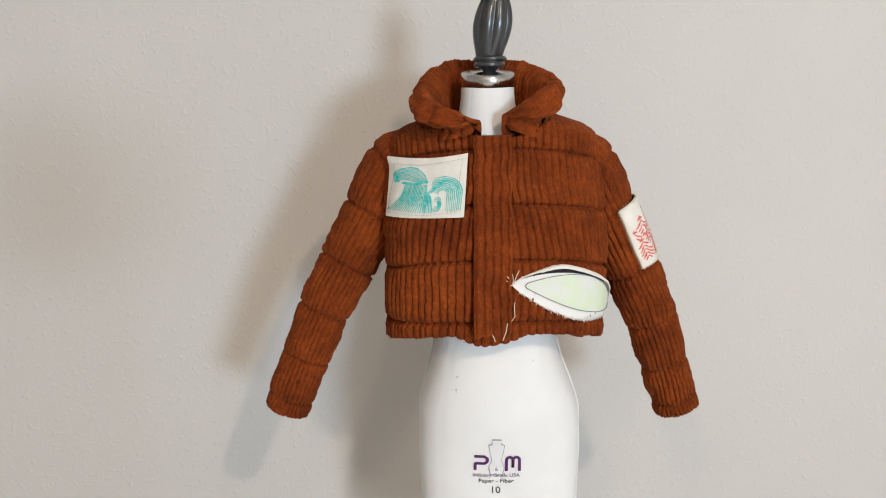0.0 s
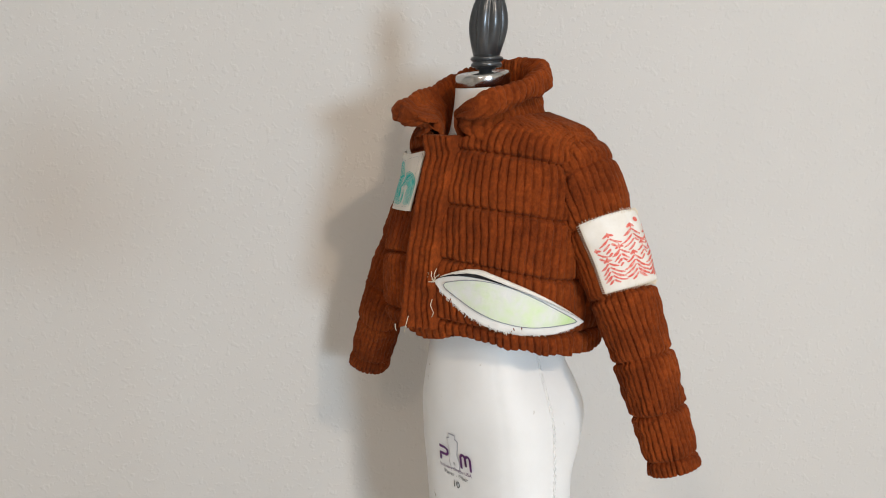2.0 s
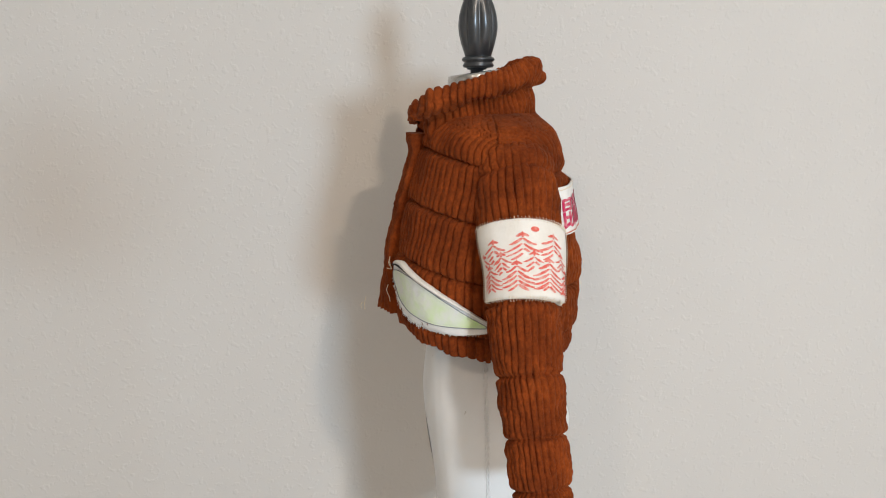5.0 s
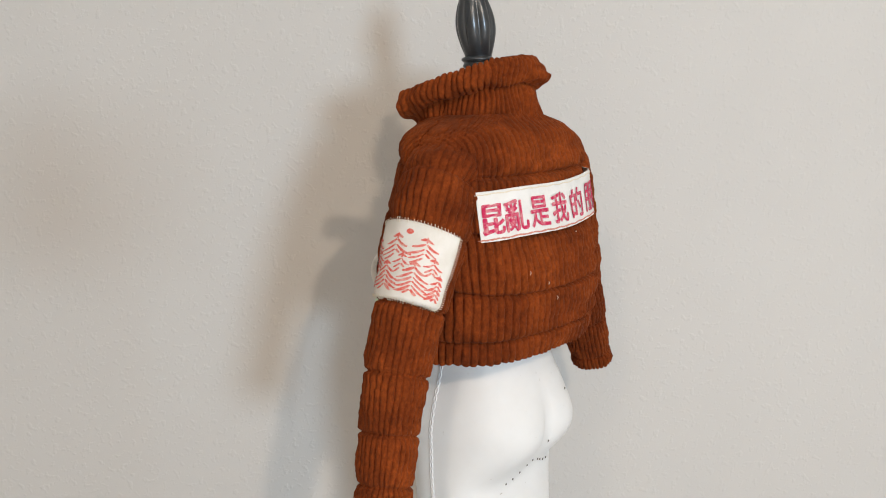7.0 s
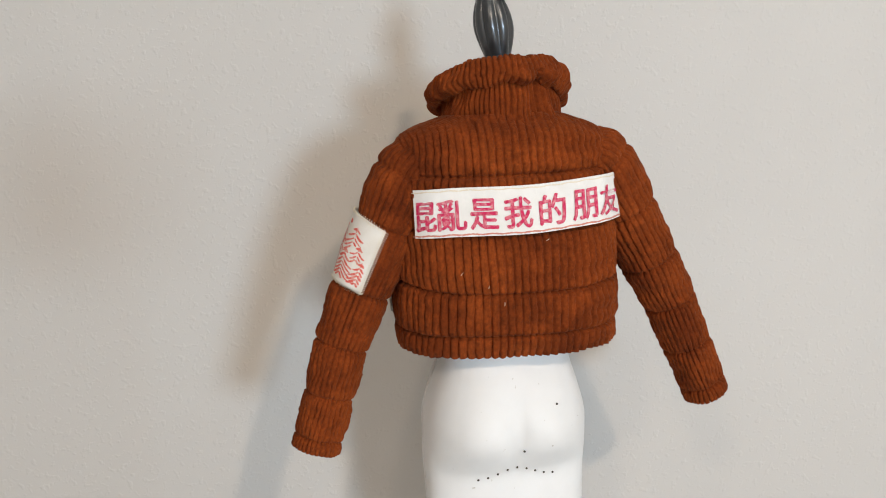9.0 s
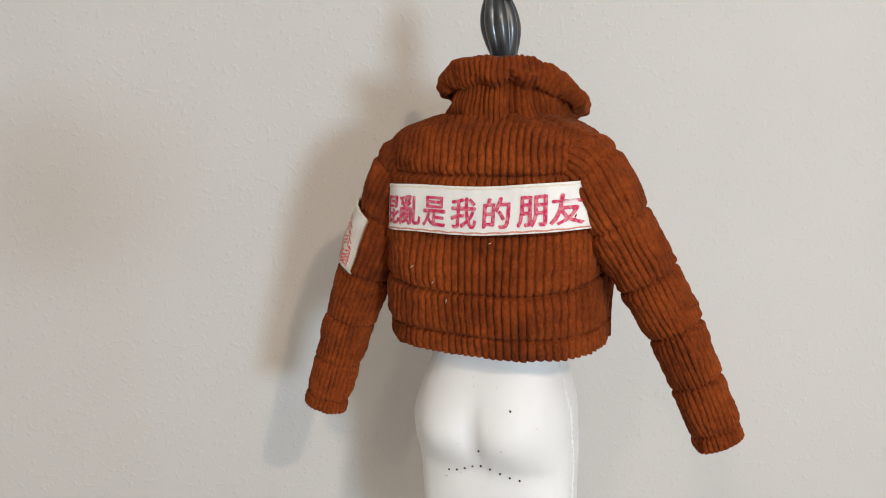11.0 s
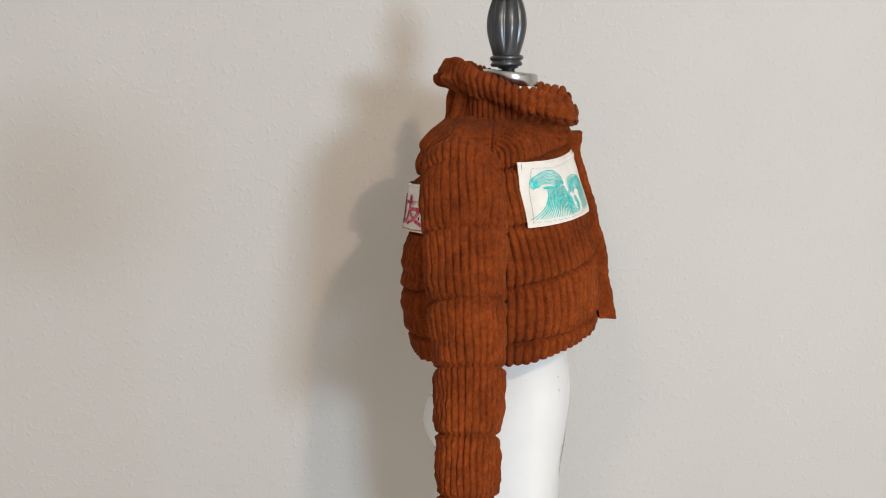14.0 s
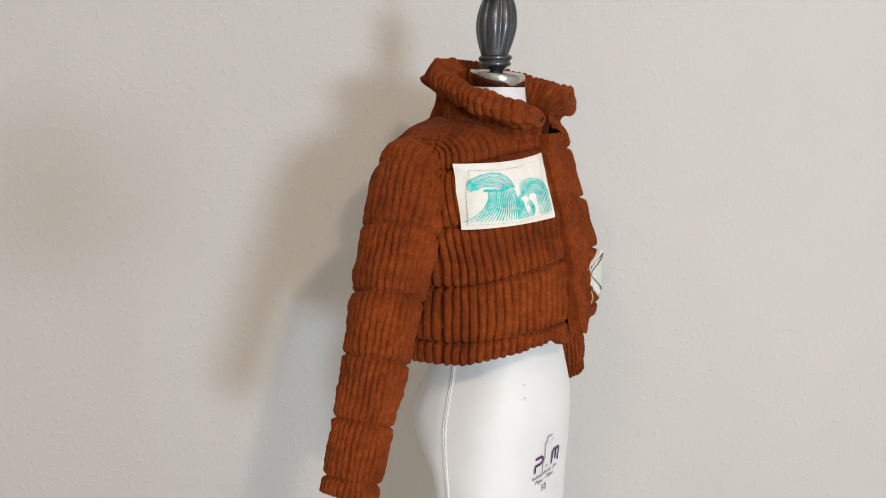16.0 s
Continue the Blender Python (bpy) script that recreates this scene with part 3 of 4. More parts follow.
def sleeve(side, label):
    rows, cols = 230, 30 * 11
    grid = []
    for i in range(rows + 1):
        t = i / rows
        grid.append([sleeve_point(side, 2 * math.pi * j / cols, t, sleeve_out(side, 2 * math.pi * j / cols, t)) for j in range(cols)])
    for k in range(1, 6):      # turned in at the cuff
        grid.append([sleeve_point(side, 2 * math.pi * j / cols, 1 - 0.03 * (k - 1), -0.004 - 0.0012 * k) for j in range(cols)])
    return Build().grid(grid, close_u=True, flip=side > 0).fan(grid[0], side < 0).end("sleeve", CORD, jacket, label)


sleeve(1, "left sleeve with a coral printed patch")
sleeve(-1, "right sleeve, plain quilted corduroy")

# collar: a padded band that stands up behind the neck and rolls outwards
CN = (-0.0105, -0.012)


def collar_keys(deg):
    """Rim radius, rim height, base radius, base height at the turn from the back (positive on the left)."""
    d = abs(deg)
    if deg >= 0:
        rim = spline([(0, 0.077), (45, 0.077), (90, 0.082), (120, 0.093), (136, 0.102), (150, 0.094)], d)
        top = spline([(0, 0.038), (40, 0.034), (90, 0.018), (120, 0.006), (136, -0.002), (150, -0.008)], d)
    else:
        rim = spline([(0, 0.077), (45, 0.078), (90, 0.084), (120, 0.099), (138, 0.114), (152, 0.104)], d)
        top = spline([(0, 0.038), (40, 0.034), (90, 0.014), (120, -0.004), (138, -0.013), (152, -0.018)], d)
    base = spline([(0, 0.050), (60, 0.050), (100, 0.052), (140, 0.060), (152, 0.064)], d)
    low = spline([(0, -0.034), (60, -0.036), (100, -0.040), (140, -0.048), (152, -0.052)], d)
    return rim, top, base, low


def collar_ring(deg):
    rim, top, base, low = collar_keys(deg)
    band = 0.031 - 0.004 * max(0, (abs(deg) - 60) / 92)
    pr = [(base - 0.008, low - 0.020), (base - 0.002, low + 0.42 * (top - low)), (rim - 0.027, top - 0.011), (rim - 0.019, top - 0.001), (rim - 0.010, top + 0.001),
          (rim - 0.002, top - 0.22 * band), (rim, top - 0.52 * band), (rim - 0.003, top - 0.80 * band), (rim - 0.012, top - band),
          (max(base + 0.009, rim - 0.017), top - 0.94 * band),
          (max(base + 0.016, rim - 0.013 - 0.0002 * max(0, abs(deg) - 60)), min(top - band - 0.004, 0.5 * (low + top - band) + 0.002)), (base + 0.019, low + 0.004), (base + 0.022, low - 0.006)]
    n = 54
    xs = list(range(len(pr)))
    out = []
    for i in range(n):
        u = i / (n - 1) * (len(pr) - 1)
        out.append((spline(list(zip(xs, [p[0] for p in pr])), u), spline(list(zip(xs, [p[1] for p in pr])), u)))
    return out


def collar():
    b = Build()
    d0, d1 = -141, 139
    cols = 420
    rings = []
    for j in range(cols + 1):
        deg = d0 + (d1 - d0) * j / cols
        s = j / cols * 0.46
        prof = collar_ring(deg)
        rim, top, base, low = collar_keys(deg)
        edge = min(deg - d0, d1 - deg)
        if edge < 10:       # the ends thin out
            mr, mz = np.mean([p[0] for p in prof[2:10]]), np.mean([p[1] for p in prof[2:10]])
            k = 0.30 + 0.70 * math.sqrt(edge / 10)
            prof = [(mr + (r - mr) * k, mz + (z - mz) * k) for r, z in prof]
        lap = 0.215 * min(1.0, max(0.0, (abs(deg) - 85) / 54)) ** 2
        ring = []
        for i, (r, z) in enumerate(prof):
            a = math.radians(deg) * (1 + lap * max(0.0, min(1.0, 1 - (r - base - 0.004) / (rim - base - 0.006)))) + 0.018 * noise.noise((deg * 0.03, i * 0.12, 5.0))
            rib = 1.1 * wale(s + 0.003 * noise.noise((deg * 0.04, i * 0.15, 8.0)), 7) * (0.9 if i > 8 else 0.45)
            lump = 0.0048 * noise.noise((deg * 0.035, i * 0.12, 2.0)) + 0.0034 * noise.noise((deg * 0.09, i * 0.22, 6.0))
            if i > 26:      # a pinched fold behind the neck
                lump += 0.005 * math.exp(-((deg + 36) / 7) ** 2) - 0.008 * math.exp(-((deg + 23) / 5) ** 2) + 0.005 * math.exp(-((deg + 9) / 7) ** 2)
            (r0, z0), (r1, z1) = prof[max(0, i - 1)], prof[min(len(prof) - 1, i + 1)]
            tx, tz = r1 - r0, z1 - z0
            l = math.hypot(tx, tz) or 1
            nr, nz = -tz / l, tx / l
            rr, zz = r + nr * (rib + lump), z + nz * (rib + lump)
            ring.append((CN[0] + rr * math.sin(a), CN[1] + rr * math.cos(a), zz))
        rings.append(ring)
    b.grid(rings)
    # rounded ends
    for ring, flip in ((rings[0], False), (rings[-1], True)):
        b.fan(ring, flip)
    return b.end("collar", CORD, jacket, "padded corduroy collar, standing and rolled out")


collar()


# placket: a proud padded strip down the front that kicks out at the hem
def placket():
    b = Build()
    rows, cols = 110, 44
    xa, xb = -0.029, 0.012

    def pt(u, v, side):
        z = -0.047 + (-0.258 + 0.047) * v
        x = xa + (xb - xa) * u - 0.002 * v
        base = body_point(body_phi(max(-0.1, min(0.1, x)), z), z)[1]
        kick = 0.013 * (1 - u) * max(0, (v - 0.72) / 0.28) ** 2 + 0.010 * max(0, (0.12 - v) / 0.12) ** 1.5
        y = base - 0.0070 - 0.0030 * (1 - u) - kick
        edge = min(1, min(u, 1 - u) / 0.07) ** 0.5
        if side < 0:      # the hidden face lies on the panel
            return (x, base + 0.004 - 0.8 * kick, z)
        rib = wale(u * (xb - xa) + 0.0015 * noise.noise((u, v * 9, 1)), 5)
        yy = y - (0.0042 * edge + rib * edge + 0.0015 * noise.noise((u * 2, v * 12, 3.3)) - 0.0024 * math.exp(-((u - 0.83) / 0.025) ** 2) + 0.0012 * noise.noise((u * 9, v * 40, 6.0))) * side
        return (x + 0.0016 * noise.noise((v * 14, u, 9)), yy, z + 0.0012 * math.cos(u * 30) * (v > 0.99))

    front = [[pt(j / cols, i / rows, 1) for j in range(cols + 1)] for i in range(rows + 1)]
    back = [[pt(j / cols, i / rows, -0.9) for j in range(cols + 1)] for i in range(rows + 1)]
    b.grid(front, flip=True).grid(back)
    for e in (0, cols):
        b.grid([[front[i][e] for i in range(rows + 1)], [back[i][e] for i in range(rows + 1)]], flip=e == 0)
    for e in (0, rows):
        b.grid([front[e], back[e]], flip=e != 0)
    return b.end("placket", CORD, jacket, "corduroy front placket, flared at the hem")


placket()


# ------------------------------------------------------------ patches sewn on the jacket
def sheet(name, at, material, parent, label="", nu=40, nv=24, thick=0.0016):
    """A cloth patch over at(u, v, out), with a turned edge."""
    b = Build()
    b.grid([[at(i / nu, j / nv, 0.0) for i in range(nu + 1)] for j in range(nv + 1)], flip=True)
    rim = [(i / nu, 0) for i in range(nu)] + [(1, j / nv) for j in range(nv)] + [(1 - i / nu, 1) for i in range(nu)] + [(0, 1 - j / nv) for j in range(nv)]
    rim.append(rim[0])
    b.grid([[at(u, v, 0.0) for u, v in rim], [at(u, v, -thick) for u, v in rim]])
    return b.end(name, material, parent, label)


def prints(name, shapes, at, material, parent, label="", out=0.0006):
    """Flat shapes in the patch's own u, v laid on it."""
    b = Build()
    for pts in shapes:
        n = len(b.v)
        b.v += [place(at(u, v, out)) for u, v in pts]
        b.f.append(tuple(range(n, n + len(pts))))
    return b.end(name, material, parent, label, smooth=False)


def ragged(line, w, rng):
    """A hand-printed stroke: tapers and uneven width."""
    n = len(line)
    ws = [w * (0.45 + 0.55 * math.sin(math.pi * min(1, (i + 0.6) / n))) * rng.uniform(0.75, 1.2) for i in range(n)]
    return stroke(line, ws)


rng = random.Random(5)


# chest patch: square of canvas with teal waves
def chest(u, v, out):
    x = -0.1165 + 0.0825 * u + (-0.006 + 0.001 * u) * v
    z = -0.0715 + 0.0060 * u + (-0.0665 - 0.0005 * u) * v - 0.0030 * math.sin(math.pi * u) * (1 - v)
    p = body_phi(x, z)
    curl = 0.0035 * math.exp(-((u - 0.0) / 0.1) ** 2) * math.exp(-((v - 0.0) / 0.12) ** 2)
    return body_point(p, z, pad_flat(p, z) + 0.0019 + curl + out + 0.0008 * noise.noise((u * 5, v * 5, 4)))


chest_patch = sheet("chest_patch", chest, CANVAS, jacket, "square canvas patch with teal wave print")
sheet("patch_hem", lambda u, v, o: chest(0.02 + 0.96 * u, 0.03 + 0.075 * v, o + 0.0012), CANVAS, chest_patch, nv=3)


def uv(x, y):
    return ((x - 95) / 408, (y - 92) / 340)


teal = []
outer = [(128, 232), (122, 205), (133, 178), (160, 158), (200, 146), (240, 150), (272, 172), (292, 200), (301, 226)]
foot_line = [(152, 232), (158, 222), (168, 216), (182, 214), (200, 216), (215, 220), (230, 224), (245, 226), (258, 228)]
for k in range(10):      # curling crest of the first wave
    f = k / 9
    line = [uv(x0 + (x1 - x0) * f, y0 + (y1 - y0) * f) for (x0, y0), (x1, y1) in zip(outer, foot_line)]
    teal += ragged(line, 0.010 + 0.005 * (k % 3 == 0), rng)
for k in range(8):       # dark tip of the curl
    teal += ragged([uv(124 + 5 * k, 190 + 2 * k), uv(126 + 4 * k, 212), uv(134 + 3 * k, 238 - 3 * k)], 0.020, rng)
teal += stroke([uv(172, 236), uv(235, 241), uv(302, 228)], [0.035, 0.045, 0.05])
for k in range(17):      # falling water that fans out to the foot
    f = k / 16
    x0 = 188 + 112 * f
    x1 = 102 + 196 * f
    line = [uv(x0 + (x1 - x0) * (s ** 1.9), 244 + (404 - 244) * s * (0.93 + 0.07 * f)) for s in np.linspace(0, 1, 8)]
    teal += ragged(line, 0.015, rng)
for k in range(9):       # second wave: nested arcs that fall to the foot
    r = 26 + 9.5 * k
    line = [uv(385 + r * math.cos(radians(a)), 300 - 0.95 * r * math.sin(radians(a))) for a in np.linspace(178 - 7 * k, 0, 12)]
    line += [uv(385 + r - 2, 340), uv(383 + 0.97 * r, 404 - rng.uniform(0, 14))]
    teal += ragged(line, 0.016 + 0.006 * (k in (3, 6)), rng)
for k in range(6):       # thick crest of the second wave
    teal += ragged([uv(306 + 9 * k, 292 - 12 * k), uv(326 + 9 * k, 288 - 10 * k), uv(350 + 9 * k, 268 - 8 * k)], 0.028, rng)
for k in range(4):       # round swirl at its foot
    r = 15 + 8 * k
    line = [uv(352 + r * 0.75 * math.cos(radians(a)), 352 + r * 1.15 * math.sin(radians(a))) for a in np.linspace(-150 + 25 * k, 130, 11)]
    teal += ragged(line, 0.013, rng)
for k in range(6):       # strands between the two waves
    teal += ragged([uv(296 + 6 * k, 262 + 10 * k), uv(299 + 6 * k, 320 + 6 * k), uv(292 + 9 * k, 402)], 0.014, rng)
prints("wave_print", teal, chest, TEAL, chest_patch, "teal block-printed waves")
lines = [[(0.09, 0.10), (0.4, 0.125), (0.7, 0.085), (0.94, 0.07)], [(0.94, 0.07), (0.91, 0.5), (0.90, 0.92)], [(0.90, 0.92), (0.45, 0.955), (0.03, 0.93)], [(0.03, 0.93), (0.05, 0.5), (0.09, 0.10)]]
seam = []
for line in lines:
    for (u0, v0), (u1, v1) in zip(line, line[1:]):
        n = 9
        for k in range(n):
            f0, f1 = k / n, (k + 0.62) / n
            seam += stroke([(u0 + (u1 - u0) * f0, v0 + (v1 - v0) * f0), (u0 + (u1 - u0) * f1, v0 + (v1 - v0) * f1)], 0.0042)
prints("stitching", seam, lambda u, v, o: chest(u, v, o + 0.0014 * (v < 0.12)), GREY_THREAD, chest_patch, "dark grey running stitches")["kind"] = "stuff"


# back banner with seven brushed characters
def banner(u, v, out):
    x = 0.104 - 0.226 * u
    z = -0.1015 + 0.0065 * u + (-0.0515 + 0.0010 * u) * v + 0.0012 * math.sin(9 * u)
    p = body_phi(x, z, False)
    return body_point(p, z, pad_flat(p, z) + 0.0022 - 0.0022 * math.exp(-(u / 0.04) ** 2) + out + 0.0005 * noise.noise((u * 14, v * 3, 8)))


def clip_left(q, edge=0.012):
    """The part of a flat shape past the banner's sewn-in end."""
    out = []
    for (u0, v0), (u1, v1) in zip(q, q[1:] + q[:1]):
        if u0 >= edge:
            out.append((u0, v0))
        if (u0 >= edge) != (u1 >= edge):
            f = (edge - u0) / (u1 - u0)
            out.append((edge, v0 + f * (v1 - v0)))
    return out


back_banner = sheet("back_banner", banner, WHITE_CANVAS, jacket, "long white canvas strip with crimson printed characters", nu=80, nv=14)
words = []
for ch, uc in zip("混亂是我的朋友", (0.0355, 0.164, 0.303, 0.455, 0.614, 0.772, 0.911)):
    tris, (a, c) = text_shapes(ch, 1.0)
    ys = [p[1] for t in tris for p in t]
    b0, b1 = min(ys), max(ys)
    for t in tris:
        q = []
        for x, y in t:
            fx, fy = (x - (a + c) / 2) / (c - a), (y - b0) / (b1 - b0)
            q.append((uc + fx * 0.122 + 0.003 * noise.noise((fx * 4, fy * 4, uc * 30)), 0.86 - 0.62 * fy + 0.02 * noise.noise((fx * 4, fy * 4, uc * 50))))
        q = clip_left(q)
        if len(q) > 2:
            words.append((ch, q))
for ch in "混亂是我的朋友":
    shapes = [q for c, q in words if c == ch]
    thick = []
    for du, dv in ((0, 0), (0.0032, 0), (-0.0032, 0), (0, 0.013), (0, -0.013)):
        thick.append([[(u + du, v + dv) for u, v in q] for q in shapes])
    b = Build()
    for k, layer in enumerate(thick):
        for q in layer:
            n = len(b.v)
            b.v += [place(banner(u, v, 0.0006 + 0.00012 * k)) for u, v in q]
            b.f.append(tuple(range(n, n + len(q))))
    b.end("character", CRIMSON, back_banner, "crimson block-printed character", smooth=False)
for v0, w in ((0.055, 0.022), (0.955, 0.030)):
    bits = []
    for k in range(70):
        bits += stroke([(k / 70 + 0.001, v0 + 0.01 * math.sin(k)), ((k + 0.7) / 70, v0 + 0.01 * math.sin(k + 1))], w)
    prints("stitching", bits, banner, RED_THREAD if v0 > 0.5 else THREAD, back_banner)["kind"] = "stuff"


# sleeve patch with coral trees
def arm_patch(u, v, out):
    ang = radians(76 - 157 * u)
    t = 0.212 + 0.203 * v + 0.012 * (u - 0.5) - 0.006 * math.sin(math.pi * u) * (1 - v)
    o = 0.0005 + puff(t * 0.345, [k * 0.345 for k in (0.03, 0.42)], 0.0060, 0.0022) - 0.0008 + 0.0026 * noise.noise((math.cos(ang) * 1.5, math.sin(ang) * 1.5, t * 13 + 3))
    return sleeve_point(1, ang, t, o + 0.0030 + out)


sleeve_patch = sheet("sleeve_patch", arm_patch, CANVAS, jacket, "canvas sleeve patch with coral pine tree print, whip-stitched edges", nu=60, nv=40)
coral = []


# middle, top, half width of each pine: the front row, then those that stand behind it
FRONT = [(0.13, 0.54, 0.125), (0.39, 0.52, 0.135), (0.665, 0.48, 0.145), (0.90, 0.56, 0.11)]
BEHIND = [(0.06, 0.38, 0.13), (0.265, 0.40, 0.12), (0.535, 0.40, 0.13), (0.82, 0.37, 0.13)]
REAR = [(0.20, 0.235, 0.15), (0.45, 0.175, 0.16), (0.72, 0.165, 0.17)]


def hides(tree, u, v):
    c, top, half = tree
    return v > top - 0.015 and abs(u - c) < half * min(1.0, 0.12 + (v - top) / 0.24)


def pine(tree, before, foot, w):
    """Drooping printed boughs, stacked down a trunk; cut where a nearer pine stands before them."""
    c, top, half = tree
    for k in range(int((foot - top) / 0.058) + 1):
        v0 = top + 0.058 * k
        reach = half * min(1.0, 0.32 + 0.36 * k)
        for side in (-1, 1):
            line = []
            for q in np.linspace(0.05, 1, 9):
                u = c + side * reach * q
                v = v0 + (0.035 + 0.075 * min(1, k / 2)) * (1 - (1 - q) ** 1.8) + 0.004 * math.sin(30 * u + 20 * v0)
                if 0.045 < u < 0.95 and v < 0.905 and not any(hides(t, u, v) for t in before):
                    line.append((u, v))
                elif len(line) > 1:
                    break
                else:
                    line = []
            if len(line) > 2:
                coral.extend(ragged(line, w * rng.uniform(0.85, 1.15), rng))
    coral.extend(stroke([(c, top - 0.02), (c + 0.002, top + 0.02), (c, top + 0.05)], [0.006, 0.024, 0.012]))


for tree in FRONT:
    pine(tree, [], 0.88, 0.030)
for tree in BEHIND:
    pine(tree, FRONT, 0.80, 0.026)
for tree in REAR:
    pine(tree, FRONT + BEHIND, 0.62, 0.028)
prints("tree_print", coral, arm_patch, CORAL, sleeve_patch, "coral block-printed pine trees")
prints("sun_print", [[(0.555 + 0.035 * math.cos(a), 0.125 + 0.032 * math.sin(a)) for a in np.linspace(0, 2 * math.pi, 14)[:-1]]], arm_patch, CORAL, sleeve_patch)
bits = Build()
for k in range(34):          # whip stitches over all four edges
    f = (k + 0.5) / 34
    for u, v, du, dv in ((f, 0.0, 0.006, 0.035), (f, 1.0, 0.006, -0.030), (0.0, f, 0.030, 0.008), (1.0, f, -0.034, 0.010)):
        j = rng.uniform(0.35, 1.3)
        p = [arm_patch(u - du * 0.8, v - dv * 0.8 * j, 0.0004), arm_patch(u, v, 0.0012), arm_patch(u + du * 0.8, v + dv * 0.8 * j, 0.0009)]
        bits.tube(p, 0.00042, 4, False)
bits.end("whip_stitches", THREAD, sleeve_patch)["kind"] = "stuff"

# ------------------------------------------------------------ leaf-shaped pocket with a raw edge
PHI_A, PHI_B = body_phi(0.009, -0.202), 1.56


def leaf(w, h, out):
    """w: from tip to tip; h: -1 at the lower edge to 1 at the upper one."""
    p = arc_phi(arc(PHI_A) + (arc(PHI_B) - arc(PHI_A)) * w)
    mid = -0.204 - 0.045 * w ** 1.25
    swell = max(0.0, math.sin(math.pi * w ** 0.88)) ** 0.85
    z = mid + h * swell * (0.024 if h > 0 else 0.029)
    return body_point(p, z, pad(p, z) * 0.6 + 0.0016 + 0.0022 * swell * (0.45 + 0.55 * h) + out)


def leaf_mesh(name, a, b_, lo, hi, material, parent, out, label="", fray=0.0):
    b = Build()
    nu, nv = 90, 14
    g = []
    for j in range(nv + 1):
        h = lo + (hi - lo) * j / nv
        row = []
        for i in range(nu + 1):
            w = a + (b_ - a) * i / nu
            f = fray * rng.uniform(-1, 1) if j in (0, nv) else 0
            row.append(leaf(w, h + f, out))
        g.append(row)
    b.grid(g)
    b.grid([g[0], [leaf(a + (b_ - a) * i / nu, lo, out - 0.003) for i in range(nu + 1)]], flip=True)
    b.grid([g[-1], [leaf(a + (b_ - a) * i / nu, hi, out - 0.003) for i in range(nu + 1)]])
    return b.end(name, material, parent, label)


pocket = leaf_mesh("pocket", 0.0, 1.0, -1.0, 0.98, WHITE_CANVAS, jacket, 0.0, "leaf-shaped white canvas pocket, raw frayed edge, green-painted middle", 0.04)


b = Build()
g = []
for j in range(15):
    g.append([leaf(0.075 + 0.865 * i / 90, (-0.62 + 1.56 * j / 14) * (max(0.0, math.sin(math.pi * i / 90)) ** 0.35), 0.0012) for i in range(91)])
b.grid(g).end("painted_panel", GREEN, pocket, "pale green painted canvas leaf")
edge = [leaf(0.075 + 0.865 * i / 90, -0.62 * max(0.0, math.sin(math.pi * i / 90)) ** 0.35, 0.0016) for i in range(91)]
Build().tube(edge, 0.00045, 4).end("stitching", GREY_THREAD, pocket)
edge = [leaf(0.075 + 0.865 * i / 90, 0.94 * max(0.0, math.sin(math.pi * i / 90)) ** 0.35, 0.0016) for i in range(91)]
Build().tube(edge, 0.00045, 4).end("stitching", GREY_THREAD, pocket)
# the upper lip stands off and leaves an opening
def gape(w):
    return 0.17 * math.exp(-((w - 0.24) / 0.16) ** 2)


lip = Build()
g = []
for h, o in ((0.0, 0.0035), (0.07, 0.0048), (0.15, 0.0042), (0.20, 0.0022), (0.18, -0.002)):
    g.append([leaf(0.05 + 0.95 * i / 90, 1.0 + gape(i / 90) + h + 0.015 * noise.noise((i * 0.3, h, 1)), o * min(1, 0.3 + math.sin(math.pi * i / 90))) for i in range(91)])
lip.grid(g).end("pocket_lip", CANVAS, pocket, "raw canvas lip")
# near-black strip between pocket and lip: the gap's shade as a colour
slit = Build()
slit.grid([[leaf(0.05 + 0.60 * i / 50, 0.96, 0.0008) for i in range(51)], [leaf(0.05 + 0.60 * i / 50, 1.02 + gape(0.05 + 0.60 * i / 50), 0.0030) for i in range(51)]])
slit.end("opening", plain("opening_shade_black", (0.012, 0.010, 0.012), 0.9), pocket, "near-black strip painted as the shade in the pocket opening")
fr = Build()
for k in range(280):         # frayed warp ends along the lower edge
    w = 0.03 + 0.94 * rng.random()
    p0 = Vector(leaf(w, -0.97, 0.0))
    d = Vector((rng.uniform(-0.4, 0.4), rng.uniform(-0.6, -0.1), rng.uniform(-1.0, -0.3))) * rng.uniform(0.0010, 0.0030) * (1.3 if w < 0.5 else 0.8)
    fr.tube([p0, p0 + d * 0.6 + Vector((rng.uniform(-1, 1) * 0.0006, 0, 0)), p0 + d], 0.00028, 3, False)
fr.end("fringe", WHITE_CANVAS, pocket)["kind"] = "stuff"


def loose_thread(pts, r=0.00045):
    Build().tube(pts, r, 5).end("loose_thread", THREAD, jacket)


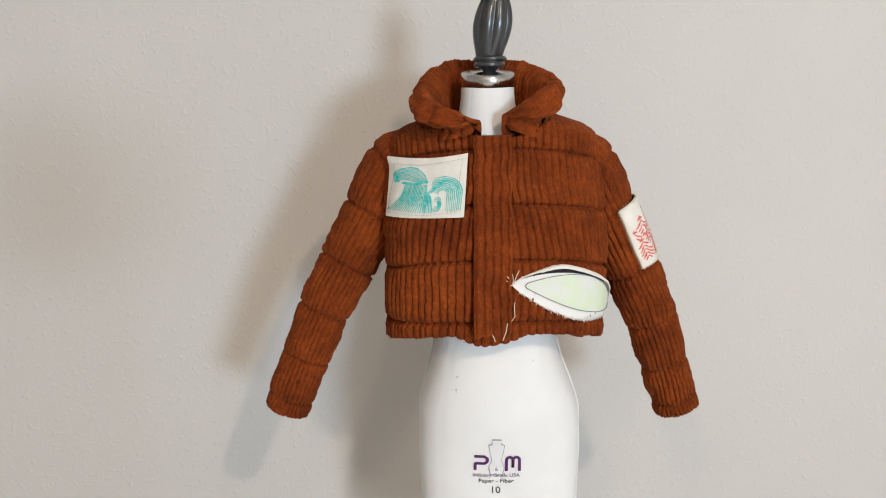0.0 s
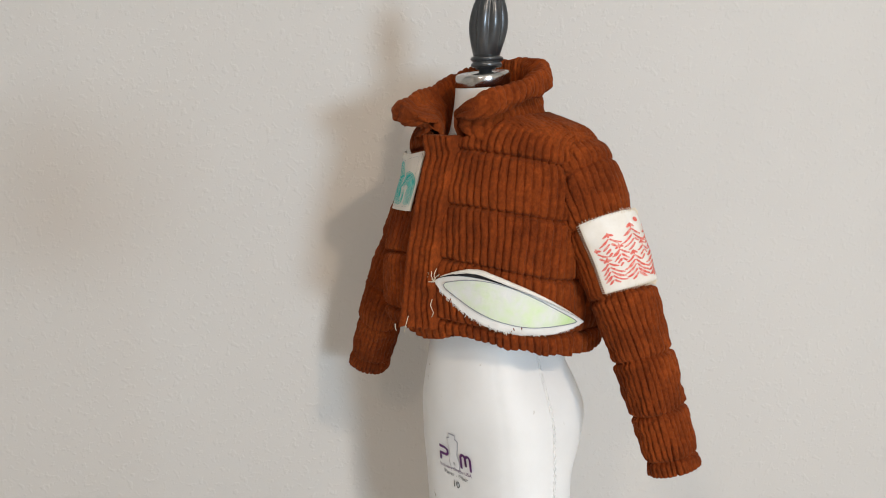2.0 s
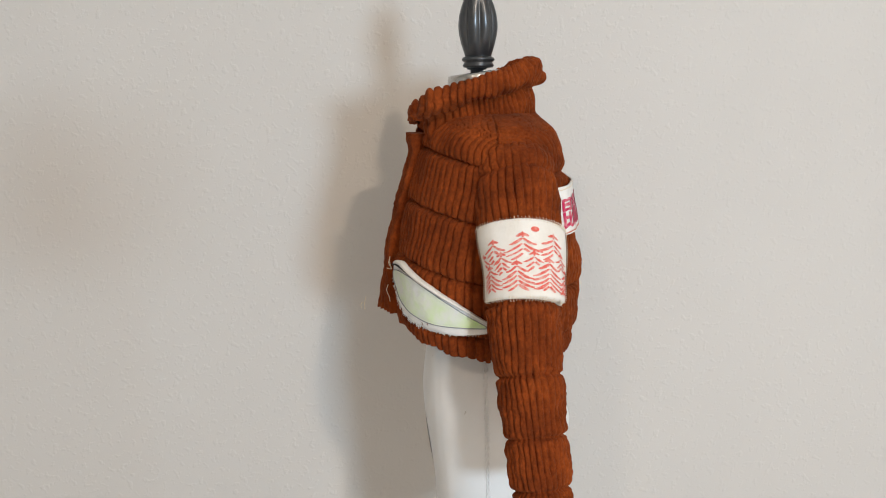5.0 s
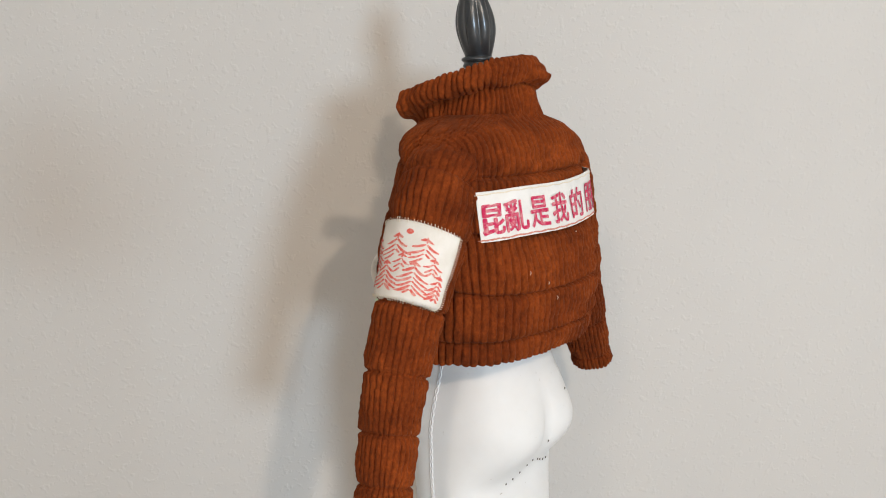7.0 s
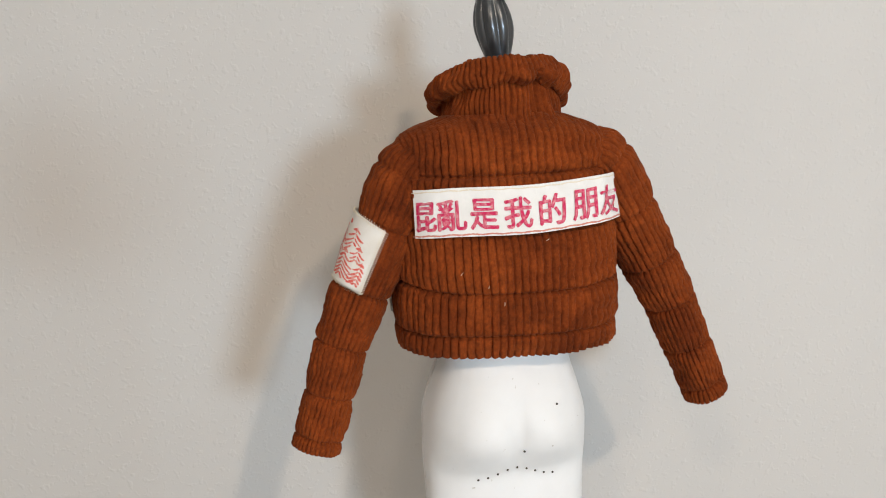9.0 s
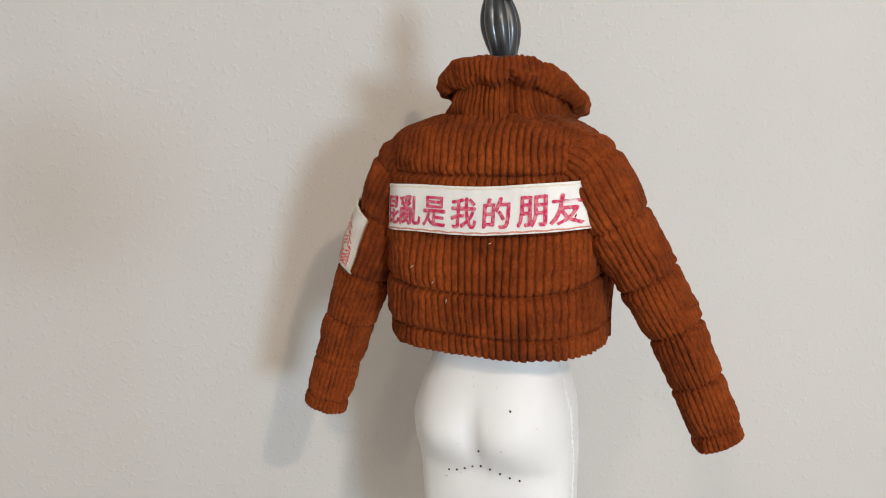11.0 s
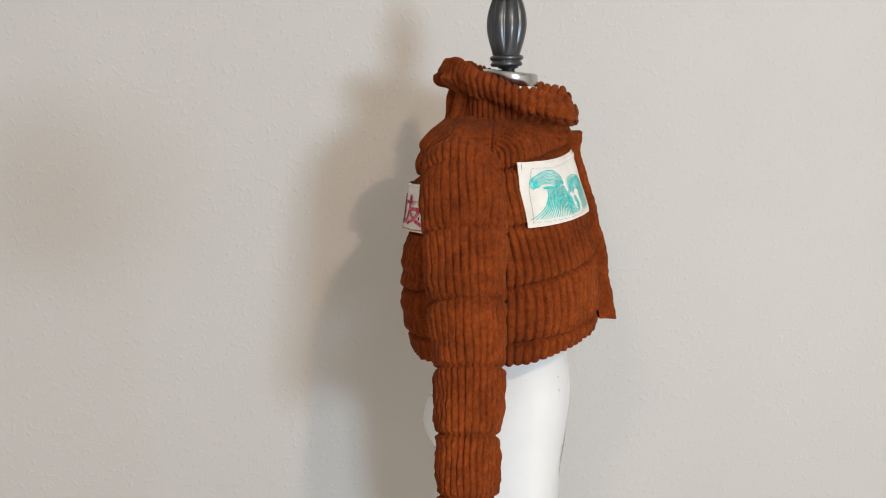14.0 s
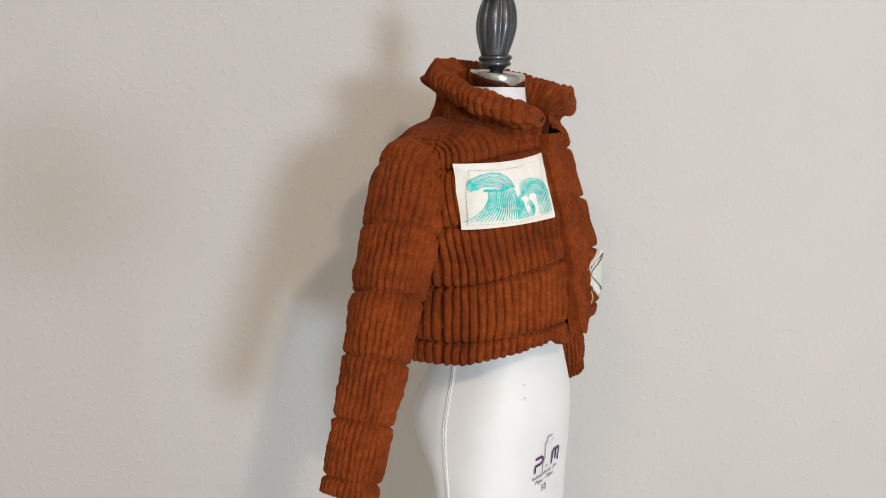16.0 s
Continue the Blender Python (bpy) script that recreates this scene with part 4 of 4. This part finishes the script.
def off(x, z, o):
    p = body_phi(x, z)
    return body_point(p, z, pad(p, z) + o)


tip = Vector(leaf(0.01, 0, 0.002))
for dx, dy, dz in ((-0.007, -0.004, 0.010), (-0.001, -0.004, 0.012), (0.006, -0.003, 0.016), (-0.010, -0.003, 0.006), (-0.006, -0.006, 0.001), (0.010, -0.003, 0.010)):
    loose_thread([tip, tip + Vector((dx * 0.5, dy, dz * 0.6)), tip + Vector((dx, dy * 0.7, dz))])
loose_thread([off(0.012, -0.222, 0.006), off(0.011, -0.229, 0.009), off(0.0125, -0.238, 0.006), off(0.008, -0.245, 0.007), off(0.004, -0.249, 0.006)])
loose_thread([(0.003, -0.147, -0.238), (0.0015, -0.149, -0.247), (-0.002, -0.149, -0.256)])
loose_thread([(-0.013, -0.152, -0.249), (-0.011, -0.154, -0.252), (-0.010, -0.153, -0.256)])
for x, z, dx, dz in ((0.035, -0.203, 0.001, -0.003), (0.02, -0.222, 0.0005, -0.004), (-0.03, -0.158, 0.002, -0.001), (0.06, -0.188, 0.002, -0.003)):
    p = body_phi(x, z, False)
    a0 = Vector(body_point(p, z, pad(p, z) + 0.001))
    loose_thread([a0, a0 + Vector((dx, 0.002, dz * 0.5)), a0 + Vector((dx * 1.5, 0.001, dz))], 0.00035)


# ------------------------------------------------------------ the turning stand
# the stand rocks a little sideways on its base while it is pushed round: seconds, degrees
LEAN = [(0.0, 0.0), (6.5, 0.0), (7.0, 1.0), (7.5, 1.8), (8.0, 1.9), (8.7, 2.0), (10.8, 0.8), (11.5, 1.2), (12.0, 1.6), (12.5, 1.6), (13.0, 1.5), (14.0, 1.0), (16.0, 0.8)]
PIVOT = H - 0.10 * S


def motions():
    for thing in (form, stand, jacket):
        rows = []
        for t, turn, dx, dy in TURN:
            lean = float(np.interp(t, [k[0] for k in LEAN], [k[1] for k in LEAN]))
            rows.append((t, pose(0, 0, PIVOT, 0, -lean, 0) @ pose(dx * S, dy * S, -PIVOT, 0, 0, -turn)))
        walk(thing, rows)


motions()
